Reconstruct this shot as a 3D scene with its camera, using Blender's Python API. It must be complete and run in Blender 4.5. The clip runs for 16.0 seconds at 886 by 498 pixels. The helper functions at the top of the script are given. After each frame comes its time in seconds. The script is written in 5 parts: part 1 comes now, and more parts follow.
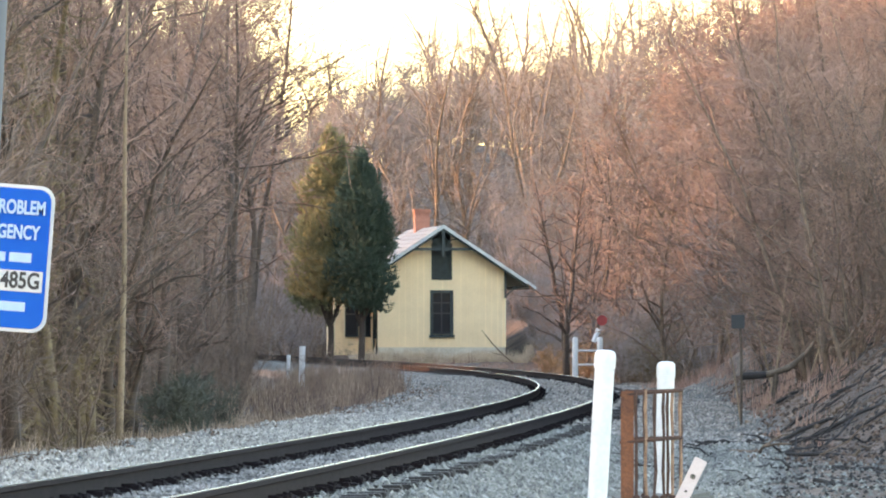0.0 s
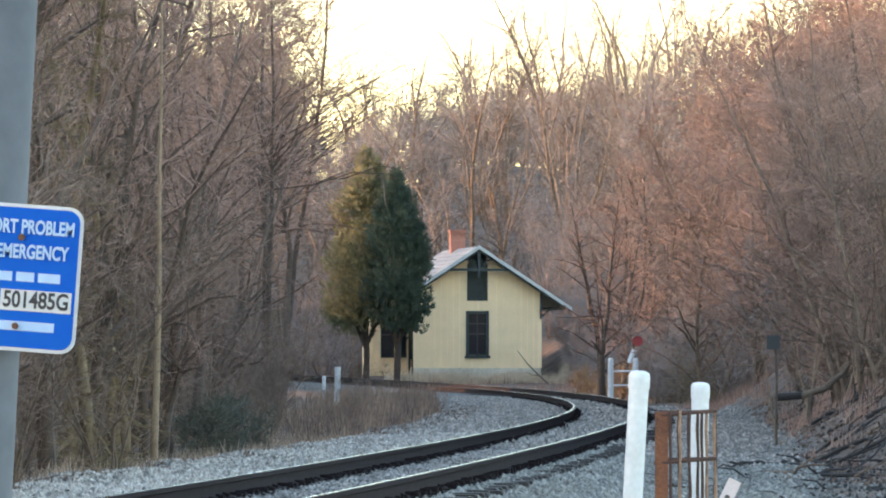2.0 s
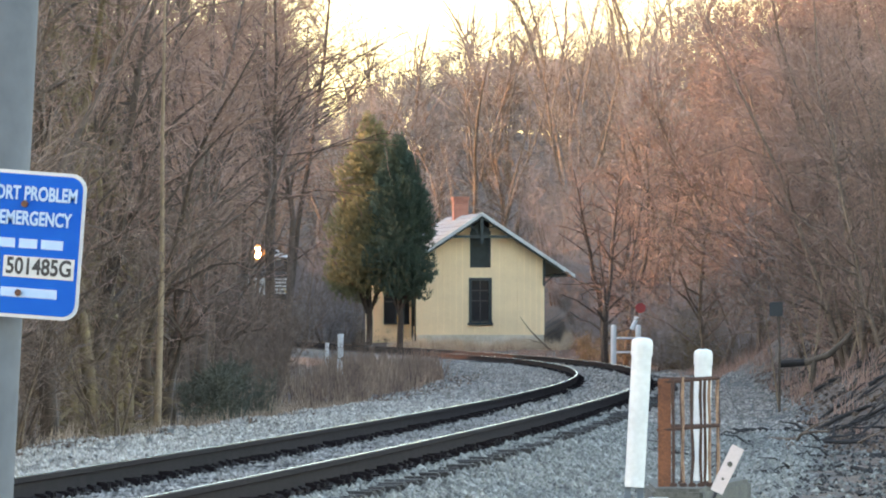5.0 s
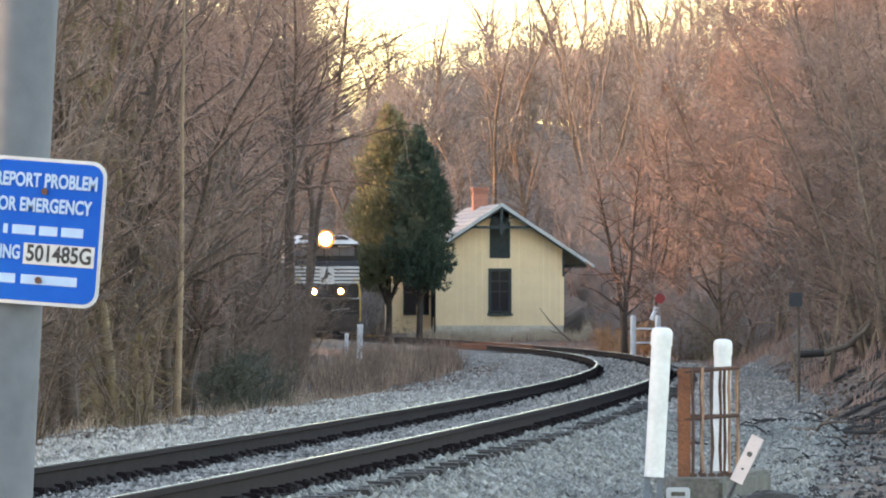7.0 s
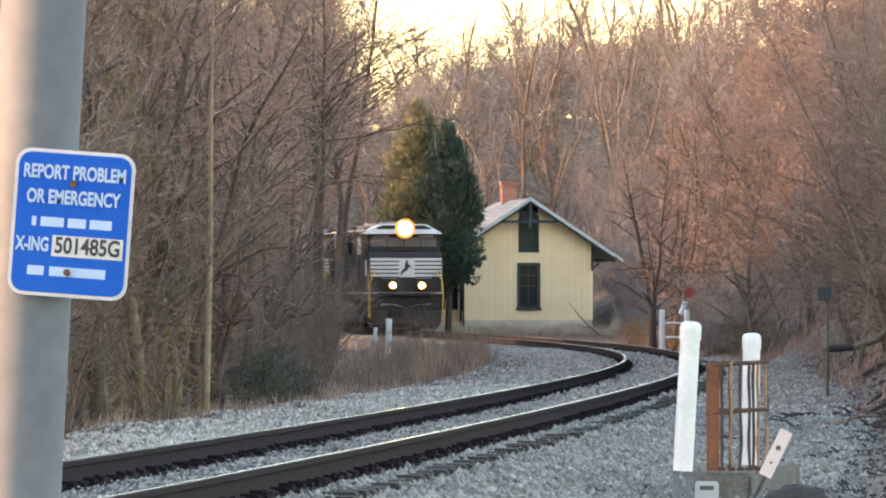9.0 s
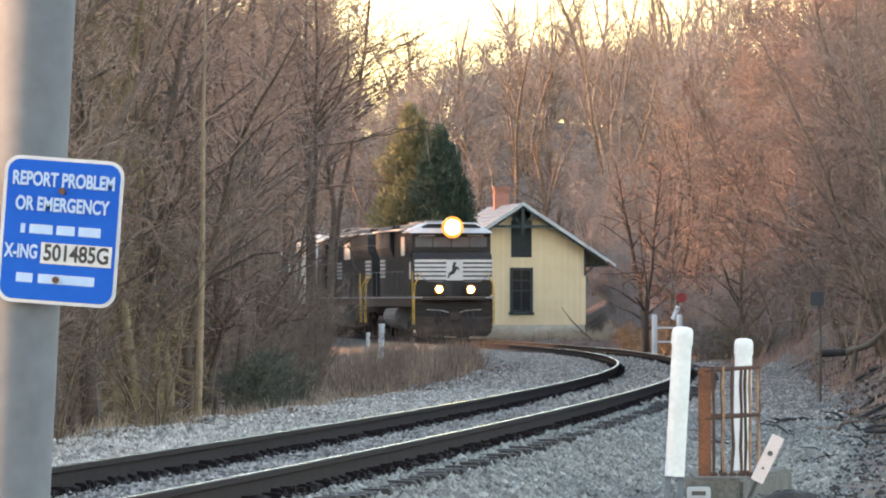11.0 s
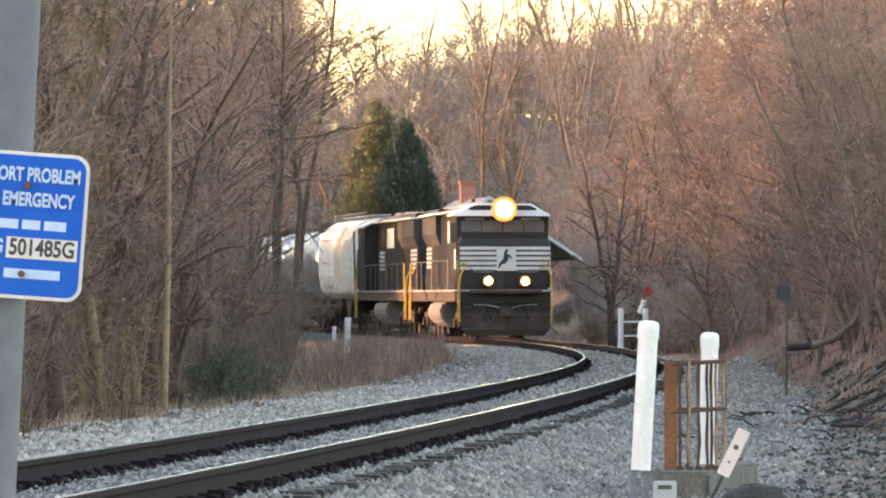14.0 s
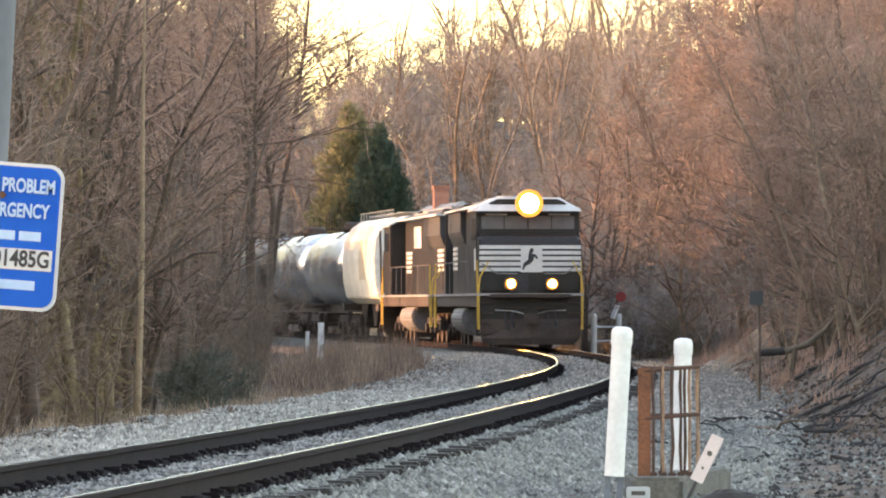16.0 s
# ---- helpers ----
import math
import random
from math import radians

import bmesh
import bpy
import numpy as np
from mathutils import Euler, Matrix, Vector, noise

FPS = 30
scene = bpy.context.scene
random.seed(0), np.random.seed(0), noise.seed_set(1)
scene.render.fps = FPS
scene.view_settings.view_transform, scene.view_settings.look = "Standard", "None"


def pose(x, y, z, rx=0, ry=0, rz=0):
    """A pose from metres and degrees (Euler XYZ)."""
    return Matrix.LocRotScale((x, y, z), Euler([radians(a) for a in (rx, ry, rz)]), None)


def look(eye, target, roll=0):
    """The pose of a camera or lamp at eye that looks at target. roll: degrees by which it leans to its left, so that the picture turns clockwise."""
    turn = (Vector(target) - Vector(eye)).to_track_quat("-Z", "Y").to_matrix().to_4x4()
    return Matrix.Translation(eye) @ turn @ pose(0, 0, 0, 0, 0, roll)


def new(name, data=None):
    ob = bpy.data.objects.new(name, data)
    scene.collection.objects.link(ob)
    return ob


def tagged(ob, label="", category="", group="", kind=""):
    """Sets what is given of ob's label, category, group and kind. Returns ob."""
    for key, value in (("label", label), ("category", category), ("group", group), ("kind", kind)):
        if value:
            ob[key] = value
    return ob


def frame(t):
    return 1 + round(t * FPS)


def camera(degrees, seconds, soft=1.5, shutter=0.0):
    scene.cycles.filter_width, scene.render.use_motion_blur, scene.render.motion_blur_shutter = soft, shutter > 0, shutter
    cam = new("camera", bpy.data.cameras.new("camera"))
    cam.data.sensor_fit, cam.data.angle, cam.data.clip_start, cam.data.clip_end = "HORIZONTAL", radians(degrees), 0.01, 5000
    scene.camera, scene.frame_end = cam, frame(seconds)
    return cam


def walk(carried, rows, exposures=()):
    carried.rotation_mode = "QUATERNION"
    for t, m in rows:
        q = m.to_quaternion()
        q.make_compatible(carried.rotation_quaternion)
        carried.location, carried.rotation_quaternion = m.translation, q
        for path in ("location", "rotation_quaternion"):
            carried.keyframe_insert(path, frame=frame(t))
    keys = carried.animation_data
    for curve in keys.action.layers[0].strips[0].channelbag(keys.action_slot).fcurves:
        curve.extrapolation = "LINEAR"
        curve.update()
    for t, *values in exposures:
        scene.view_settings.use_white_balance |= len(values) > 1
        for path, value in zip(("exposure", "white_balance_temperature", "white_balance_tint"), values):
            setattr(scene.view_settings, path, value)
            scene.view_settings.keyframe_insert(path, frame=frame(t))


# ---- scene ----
CAM_Z = 1.6
# seconds, turn to the left and up in thousandths of a radian, sway right and up in millimetres
ROWS = [
    (0.0, -3.13, 3.84, -18, -5), (0.5, -1.32, 4.59, -18, -11), (1.0, 4.04, 7.58, -16, -5),
    (1.5, 5.92, 7.80, -12, -3), (2.0, 2.65, 7.17, -5, -4), (2.5, -0.28, 6.06, -9, -7),
    (3.0, -2.16, 3.84, -9, -7), (3.5, -1.25, 2.44, -6, -7), (4.0, -0.21, 2.16, -5, -2),
    (4.2, 1.00, 2.05, -5, -3), (6.3, 5.10, 1.30, -5, -6), (6.5, 5.99, 1.04, -5, -7), (7.0, 6.26, 0.35, -6, -10),
    (7.5, 7.31, -0.07, -4, -12), (8.0, 8.84, -0.48, -7, -13), (8.5, 10.30, -0.55, -8, -14),
    (8.7, 10.90, -0.62, -7, -14), (10.8, 10.55, 0.75, 1, -9), (11.0, 9.75, 0.21, 2, -9), (11.5, 8.64, -0.35, 0, -9),
    (12.0, 7.65, -1.04, -2, -9), (12.5, 6.55, -1.75, -2, -7), (13.0, 5.43, -2.16, 2, -8),
    (13.5, 4.87, -1.95, 2, -8), (14.0, 4.32, -0.76, 3, -9), (14.5, 4.04, 1.04, 0, -8),
    (15.0, 1.25, 0.21, 2, -4), (15.5, 0.84, -0.07, 2, -2), (16.0, 0.0, 0.0, 0, 0)]
TILT = math.degrees(85 / 11000)
cam = camera(8.155, 16.0, soft=2.0)
walk(cam, [(t, pose(sx / 1000, 0, CAM_Z + sz / 1000, 90 + TILT + math.degrees(up / 1000), 0, math.degrees(left / 1000)))
           for t, left, up, sx, sz in ROWS], exposures=[(0.0, 1.95, 7150, 18), (0.5, 1.87, 7100, 16), (1.0, 1.75, 6900, 15), (1.5, 1.61, 6700, 14), (2.0, 1.56, 6600, 14), (3.0, 1.79, 6700, 14), (4.0, 1.75, 6900, 15), (6.5, 1.65, 7150, 19), (8.0, 1.65, 7400, 20), (12.0, 1.65, 7450, 20), (16.0, 1.69, 7800, 21)])

# ---- light ----
SUN_AZ, SUN_EL = radians(-91), radians(9)   # azimuth from +y towards +x
world = bpy.data.worlds.new("dusk_sky")
scene.world = world
world.use_nodes = True
wn = world.node_tree.nodes
sky = wn.new("ShaderNodeTexSky")
sky.sky_type = "NISHITA"
sky.sun_disc = False
sky.sun_elevation, sky.sun_rotation = SUN_EL, SUN_AZ
sky.air_density, sky.dust_density, sky.ozone_density = 1.06, 0.7, 1.0
bg = wn["Background"]
bg.inputs["Strength"].default_value = 0.41
world.node_tree.links.new(sky.outputs[0], bg.inputs["Color"])
sun = new("sun", bpy.data.lights.new("sun", "SUN"))
sun.data.energy, sun.data.angle, sun.data.color = 5.0, radians(1.0), (1.0, 0.565, 0.315)
sun.matrix_world = look(Vector((math.sin(SUN_AZ) * math.cos(SUN_EL), math.cos(SUN_AZ) * math.cos(SUN_EL), math.sin(SUN_EL))) * 50, (0, 0, 0))


# ---- materials ----
def material(name, base, rough=0.7, metal=0.0, second=None, scale=3.0, detail=6.0, bump=0.2, bump_scale=None, glow=0.0, random_shift=0.0, spec=0.5, fine=None):
    """Two tones mixed by a coarse and a fine noise, with relief."""
    m = bpy.data.materials.new(name)
    m.use_nodes = True
    n, l = m.node_tree.nodes, m.node_tree.links
    b = n["Principled BSDF"]
    b.inputs["Roughness"].default_value, b.inputs["Metallic"].default_value = rough, metal
    b.inputs["Specular IOR Level"].default_value = spec
    second = second or tuple(v * 0.7 for v in base)
    co = n.new("ShaderNodeTexCoord")
    a = n.new("ShaderNodeTexNoise")
    a.inputs["Scale"].default_value, a.inputs["Detail"].default_value = scale, detail
    f = n.new("ShaderNodeTexNoise")
    f.inputs["Scale"].default_value, f.inputs["Detail"].default_value = fine or scale * 9, 3
    for t in (a, f):
        l.new(co.outputs["Object"], t.inputs["Vector"])
    mix = n.new("ShaderNodeMath")
    mix.operation = "MULTIPLY_ADD"
    mix.inputs[1].default_value = 0.45
    l.new(f.outputs["Fac"], mix.inputs[0])
    half = n.new("ShaderNodeMath")
    half.operation = "MULTIPLY"
    half.inputs[1].default_value = 0.55
    l.new(a.outputs["Fac"], half.inputs[0])
    l.new(half.outputs[0], mix.inputs[2])
    ramp = n.new("ShaderNodeValToRGB")
    ramp.color_ramp.elements[0].position, ramp.color_ramp.elements[1].position = 0.36, 0.64
    ramp.color_ramp.elements[0].color, ramp.color_ramp.elements[1].color = (*second, 1), (*base, 1)
    l.new(mix.outputs[0], ramp.inputs["Fac"])
    colour = ramp.outputs["Color"]
    if random_shift:
        info = n.new("ShaderNodeObjectInfo")
        isl = n.new("ShaderNodeNewGeometry")
        add = n.new("ShaderNodeMath")
        add.operation = "ADD"
        l.new(info.outputs["Random"], add.inputs[0])
        l.new(isl.outputs["Random Per Island"], add.inputs[1])
        mr = n.new("ShaderNodeMapRange")
        mr.inputs["From Max"].default_value = 2.0
        mr.inputs["To Min"].default_value, mr.inputs["To Max"].default_value = 1 - random_shift, 1 + random_shift
        l.new(add.outputs[0], mr.inputs["Value"])
        hsv = n.new("ShaderNodeHueSaturation")
        l.new(mr.outputs[0], hsv.inputs["Value"])
        l.new(colour, hsv.inputs["Color"])
        colour = hsv.outputs["Color"]
    l.new(colour, b.inputs["Base Color"])
    if bump:
        bp = n.new("ShaderNodeBump")
        bp.inputs["Strength"].default_value, bp.inputs["Distance"].default_value = bump, 0.01
        l.new((f if bump_scale is None else a).outputs["Fac"], bp.inputs["Height"])
        l.new(bp.outputs[0], b.inputs["Normal"])
    if glow:
        l.new(colour, b.inputs["Emission Color"])
        b.inputs["Emission Strength"].default_value = glow
    return m


M = {
    "bark": material("bark", (0.19, 0.133, 0.092), 0.9, second=(0.062, 0.044, 0.033), scale=6, bump=0.6, random_shift=0.3),
    "twig": material("twig", (0.31, 0.19, 0.145), 0.85, second=(0.125, 0.077, 0.06), scale=0.7, bump=0, random_shift=0.35),
    "twig_dark": material("twig_dark", (0.215, 0.145, 0.107), 0.85, second=(0.075, 0.052, 0.041), scale=0.7, bump=0, random_shift=0.35),
    "twig_red": material("twig_red", (0.25, 0.152, 0.115), 0.85, second=(0.105, 0.068, 0.056), scale=0.7, bump=0, random_shift=0.35),
    # twigs greyed and paled, so that the colour carries the distant haze
    "twig_hazed": material("twig_hazed", (0.27, 0.222, 0.205), 0.9, second=(0.13, 0.11, 0.106), scale=0.3, bump=0, random_shift=0.3),
    "bark_olive": material("bark_olive", (0.22, 0.16, 0.085), 0.95, second=(0.09, 0.066, 0.04), scale=7, bump=0.8),
    "twig_olive": material("twig_olive", (0.2, 0.145, 0.08), 0.9, second=(0.09, 0.066, 0.04), scale=1.5, bump=0, random_shift=0.3),
    "twig_green": material("twig_green", (0.08, 0.08, 0.055), 0.85, second=(0.035, 0.037, 0.028), scale=2, bump=0, random_shift=0.35),
    "bark_dark": material("bark_dark", (0.075, 0.052, 0.04), 0.95, second=(0.03, 0.022, 0.018), scale=6, bump=0.6),
    "bark_brown": material("bark_brown", (0.115, 0.08, 0.06), 0.95, second=(0.042, 0.031, 0.025), scale=6, bump=0.7, random_shift=0.35),
    "weed": material("weed", (0.28, 0.19, 0.14), 0.9, second=(0.085, 0.056, 0.045), scale=2, bump=0, random_shift=0.35),
    "handrail": material("handrail", (0.2, 0.19, 0.19), 0.6, 0.3, second=(0.12, 0.11, 0.11), scale=3, bump=0.05),
    "bark_pale": material("bark_pale", (0.30, 0.22, 0.14), 0.9, second=(0.17, 0.12, 0.08), scale=5, bump=0.5),
    "straw": material("straw", (0.4, 0.29, 0.205), 0.9, second=(0.19, 0.135, 0.1), scale=2, bump=0, random_shift=0.3),
    "cedar": material("cedar", (0.06, 0.095, 0.062), 0.8, second=(0.03, 0.052, 0.037), scale=1.2, bump=0, random_shift=0.3),
    "cedar_gold": material("cedar_gold", (0.165, 0.15, 0.07), 0.8, second=(0.06, 0.075, 0.042), scale=0.8, bump=0, random_shift=0.3),
    "stone": material("stone", (0.225, 0.225, 0.205), 0.85, second=(0.028, 0.028, 0.027), scale=5, bump=0.4, random_shift=0.8),
    # dusty tan stone, lightened further for the sun on the left shoulder
    "stone_dusty_sunlit": material("stone_dusty_sunlit", (0.47, 0.43, 0.38), 0.9, second=(0.09, 0.083, 0.075), scale=5, bump=0.4, random_shift=0.6),
    "stone_brown": material("stone_brown", (0.37, 0.345, 0.32), 0.9, second=(0.06, 0.053, 0.047), scale=5, bump=0.4, random_shift=0.7),
    "straw_pale": material("straw_pale", (0.55, 0.45, 0.33), 0.9, second=(0.33, 0.26, 0.19), scale=2, bump=0, random_shift=0.3),
    "rail_top": material("rail_top", (0.42, 0.42, 0.42), 0.24, 1.0, second=(0.26, 0.26, 0.26), scale=2, bump=0.05),
    "rail_side": material("rail_side", (0.019, 0.0135, 0.0155), 0.9, 0.0, spec=0.1, second=(0.009, 0.007, 0.008), scale=4, bump=0.4),
    "tie": material("tie", (0.034, 0.029, 0.027), 0.95, second=(0.013, 0.012, 0.012), scale=5, bump=0.7, random_shift=0.35),
    "rust": material("rust", (0.2, 0.075, 0.035), 0.9, 0.1, second=(0.085, 0.036, 0.022), scale=6, bump=0.6),
    "rust_dark": material("rust_dark", (0.1, 0.052, 0.037), 0.9, 0.2, second=(0.05, 0.03, 0.025), scale=8, bump=0.6),
    "rust_sunlit": material("rust_sunlit", (0.36, 0.22, 0.14), 0.8, 0.1, second=(0.13, 0.07, 0.045), scale=9, bump=0.6),
    "pvc": material("pvc", (0.58, 0.59, 0.6), 0.5, second=(0.47, 0.48, 0.485), scale=3, bump=0.05),
    "concrete": material("concrete", (0.115, 0.11, 0.095), 0.95, second=(0.045, 0.043, 0.038), scale=4, bump=0.7),
    "galv": material("galv", (0.128, 0.143, 0.165), 0.75, 0.0, spec=0.15, second=(0.1, 0.112, 0.13), scale=3, bump=0.08),
    "sign_blue": material("sign_blue", (0.006, 0.082, 0.38), 0.6, spec=0.05, second=(0.005, 0.068, 0.36), scale=3, bump=0.02),
    "sign_white": material("sign_white", (0.42, 0.45, 0.48), 0.45, second=(0.36, 0.38, 0.41), scale=5, bump=0.02),
    "sign_text": material("sign_text", (0.27, 0.4, 0.6), 0.45, second=(0.23, 0.35, 0.53), scale=5, bump=0.02),
    "litter": material("litter", (0.19, 0.12, 0.084), 0.95, second=(0.04, 0.03, 0.023), scale=3, bump=0, random_shift=0.7),
    "ink": material("ink", (0.02, 0.02, 0.025), 0.6, bump=0),
    "siding": material("siding", (0.9, 0.69, 0.43), 0.8, second=(0.8, 0.6, 0.37), scale=1.5, bump=0.3, random_shift=0.14),
    "trim_green": material("trim_green", (0.035, 0.05, 0.05), 0.7, second=(0.022, 0.03, 0.03), scale=4, bump=0.2),
    "roofing": material("roofing", (0.2, 0.21, 0.22), 0.75, second=(0.12, 0.125, 0.13), scale=2, bump=0.5, random_shift=0.12),
    "fascia": material("fascia", (0.45, 0.48, 0.48), 0.6, second=(0.33, 0.35, 0.35), scale=2, bump=0.1),
    "plaster": material("plaster", (0.62, 0.55, 0.45), 0.95, second=(0.4, 0.35, 0.28), scale=1.3, bump=0.5),
    "brick": material("brick", (0.38, 0.165, 0.115), 0.9, second=(0.25, 0.1, 0.07), scale=5, bump=0.5, random_shift=0.2),
    "glass": material("glass", (0.02, 0.024, 0.03), 0.08, second=(0.015, 0.018, 0.022), bump=0),
    # lighter than the other glass: reflected sky is in the base colour
    "windscreen": material("windscreen", (0.13, 0.125, 0.135), 0.15, second=(0.10, 0.095, 0.105), bump=0),
    "loco_black": material("loco_black", (0.013, 0.012, 0.013), 0.5, spec=0.3, second=(0.024, 0.02, 0.018), scale=1.2, bump=0.08),
    "loco_grime": material("loco_grime", (0.066, 0.044, 0.034), 0.85, second=(0.03, 0.022, 0.019), scale=2, bump=0.3),
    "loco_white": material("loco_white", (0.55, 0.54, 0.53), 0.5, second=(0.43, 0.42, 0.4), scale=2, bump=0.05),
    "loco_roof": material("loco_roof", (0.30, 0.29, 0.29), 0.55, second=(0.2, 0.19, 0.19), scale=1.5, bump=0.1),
    "grille": material("grille", (0.035, 0.032, 0.035), 0.7, second=(0.02, 0.02, 0.02), scale=8, bump=0.4),
    "steel": material("steel", (0.48, 0.48, 0.48), 0.45, 0.6, second=(0.3, 0.29, 0.28), scale=2, bump=0.1),
    "yellow": material("yellow", (0.62, 0.38, 0.05), 0.6, second=(0.45, 0.27, 0.05), scale=4, bump=0.05),
    "hopper": material("hopper", (0.74, 0.71, 0.64), 0.55, second=(0.55, 0.52, 0.45), scale=0.6, bump=0.1),
    "hopper_sun_stripe": material("hopper_sun_stripe", (0.5, 0.42, 0.3), 0.75, second=(0.44, 0.4, 0.33), scale=0.8, bump=0.1),
    "tank": material("tank", (0.66, 0.69, 0.73), 0.24, 0.85, second=(0.5, 0.52, 0.55), scale=0.6, bump=0.05),
    "tank_dark": material("tank_dark", (0.03, 0.03, 0.032), 0.4, second=(0.05, 0.045, 0.04), scale=0.8, bump=0.05),
    "lens": material("lens", (1.0, 0.56, 0.14), 0.3, second=(1.0, 0.53, 0.12), bump=0, glow=1500),
    "lens_dim": material("lens_dim", (1.0, 0.52, 0.11), 0.3, second=(1.0, 0.5, 0.1), bump=0, glow=450),
    # emission on the lamps' rims draws their orange halo
    "halo_ring": material("halo_ring", (1.0, 0.4, 0.06), 0.3, second=(1.0, 0.36, 0.05), bump=0, glow=0.6),
    "red": material("red", (0.30, 0.03, 0.025), 0.6, second=(0.2, 0.02, 0.02), bump=0.05),
    "pink": material("pink", (0.56, 0.47, 0.46), 0.7, second=(0.48, 0.4, 0.39), scale=9, bump=0.1),
    "box_dark": material("box_dark", (0.035, 0.04, 0.045), 0.6, second=(0.025, 0.028, 0.03), scale=6, bump=0.1),
    "log": material("log", (0.14, 0.105, 0.075), 0.95, second=(0.035, 0.027, 0.022), scale=3, bump=0.7),
    "brush_green": material("brush_green", (0.07, 0.10, 0.045), 0.85, second=(0.035, 0.05, 0.025), scale=2, bump=0, random_shift=0.3),
}

lamp = M["halo_ring"].node_tree.nodes["Principled BSDF"]
M["halo_ring"].node_tree.links.remove(lamp.inputs["Base Color"].links[0])
lamp.inputs["Base Color"].default_value = (0.02, 0.01, 0.005, 1)


def ground_material():
    """Leaf litter and earth; grey stone where the mask says gravel."""
    m = bpy.data.materials.new("ground")
    m.use_nodes = True
    n, l = m.node_tree.nodes, m.node_tree.links
    b = n["Principled BSDF"]
    b.inputs["Roughness"].default_value = 0.95
    co = n.new("ShaderNodeTexCoord")

    def noise_tex(scale, detail=5):
        t = n.new("ShaderNodeTexNoise")
        t.inputs["Scale"].default_value, t.inputs["Detail"].default_value = scale, detail
        l.new(co.outputs["Object"], t.inputs["Vector"])
        return t.outputs["Fac"]

    def ramp(fac, *stops):
        r = n.new("ShaderNodeValToRGB")
        while len(r.color_ramp.elements) < len(stops):
            r.color_ramp.elements.new(0.5)
        for e, (p, c) in zip(r.color_ramp.elements, stops):
            e.position, e.color = p, (*c, 1)
        l.new(fac, r.inputs["Fac"])
        return r.outputs["Color"]

    litter = ramp(noise_tex(0.9, 9), (0.3, (0.03, 0.023, 0.018)), (0.5, (0.085, 0.058, 0.042)), (0.7, (0.15, 0.102, 0.072)))
    vor = n.new("ShaderNodeTexVoronoi")
    vor.inputs["Scale"].default_value = 22
    l.new(co.outputs["Object"], vor.inputs["Vector"])
    gravel = ramp(vor.outputs["Color"], (0.2, (0.03, 0.029, 0.027)), (0.55, (0.085, 0.083, 0.077)), (0.9, (0.18, 0.176, 0.163)))
    mask = n.new("ShaderNodeAttribute")
    mask.attribute_name = "gravel"
    add = n.new("ShaderNodeMath")
    add.operation = "ADD"
    l.new(mask.outputs["Fac"], add.inputs[0])
    sub = n.new("ShaderNodeMath")
    sub.operation = "MULTIPLY_ADD"
    sub.inputs[1].default_value, sub.inputs[2].default_value = 0.9, -0.45
    l.new(noise_tex(1.6, 8), sub.inputs[0])
    l.new(sub.outputs[0], add.inputs[1])
    step = n.new("ShaderNodeMapRange")
    step.inputs["From Min"].default_value, step.inputs["From Max"].default_value = 0.4, 0.6
    l.new(add.outputs[0], step.inputs["Value"])
    mix = n.new("ShaderNodeMix")
    mix.data_type = "RGBA"
    l.new(step.outputs[0], mix.inputs["Factor"])
    l.new(litter, mix.inputs[6])
    l.new(gravel, mix.inputs[7])
    l.new(mix.outputs[2], b.inputs["Base Color"])
    bp = n.new("ShaderNodeBump")
    bp.inputs["Strength"].default_value, bp.inputs["Distance"].default_value = 0.9, 0.04
    l.new(vor.outputs["Distance"], bp.inputs["Height"])
    l.new(bp.outputs[0], b.inputs["Normal"])
    return m


M["ground"] = ground_material()


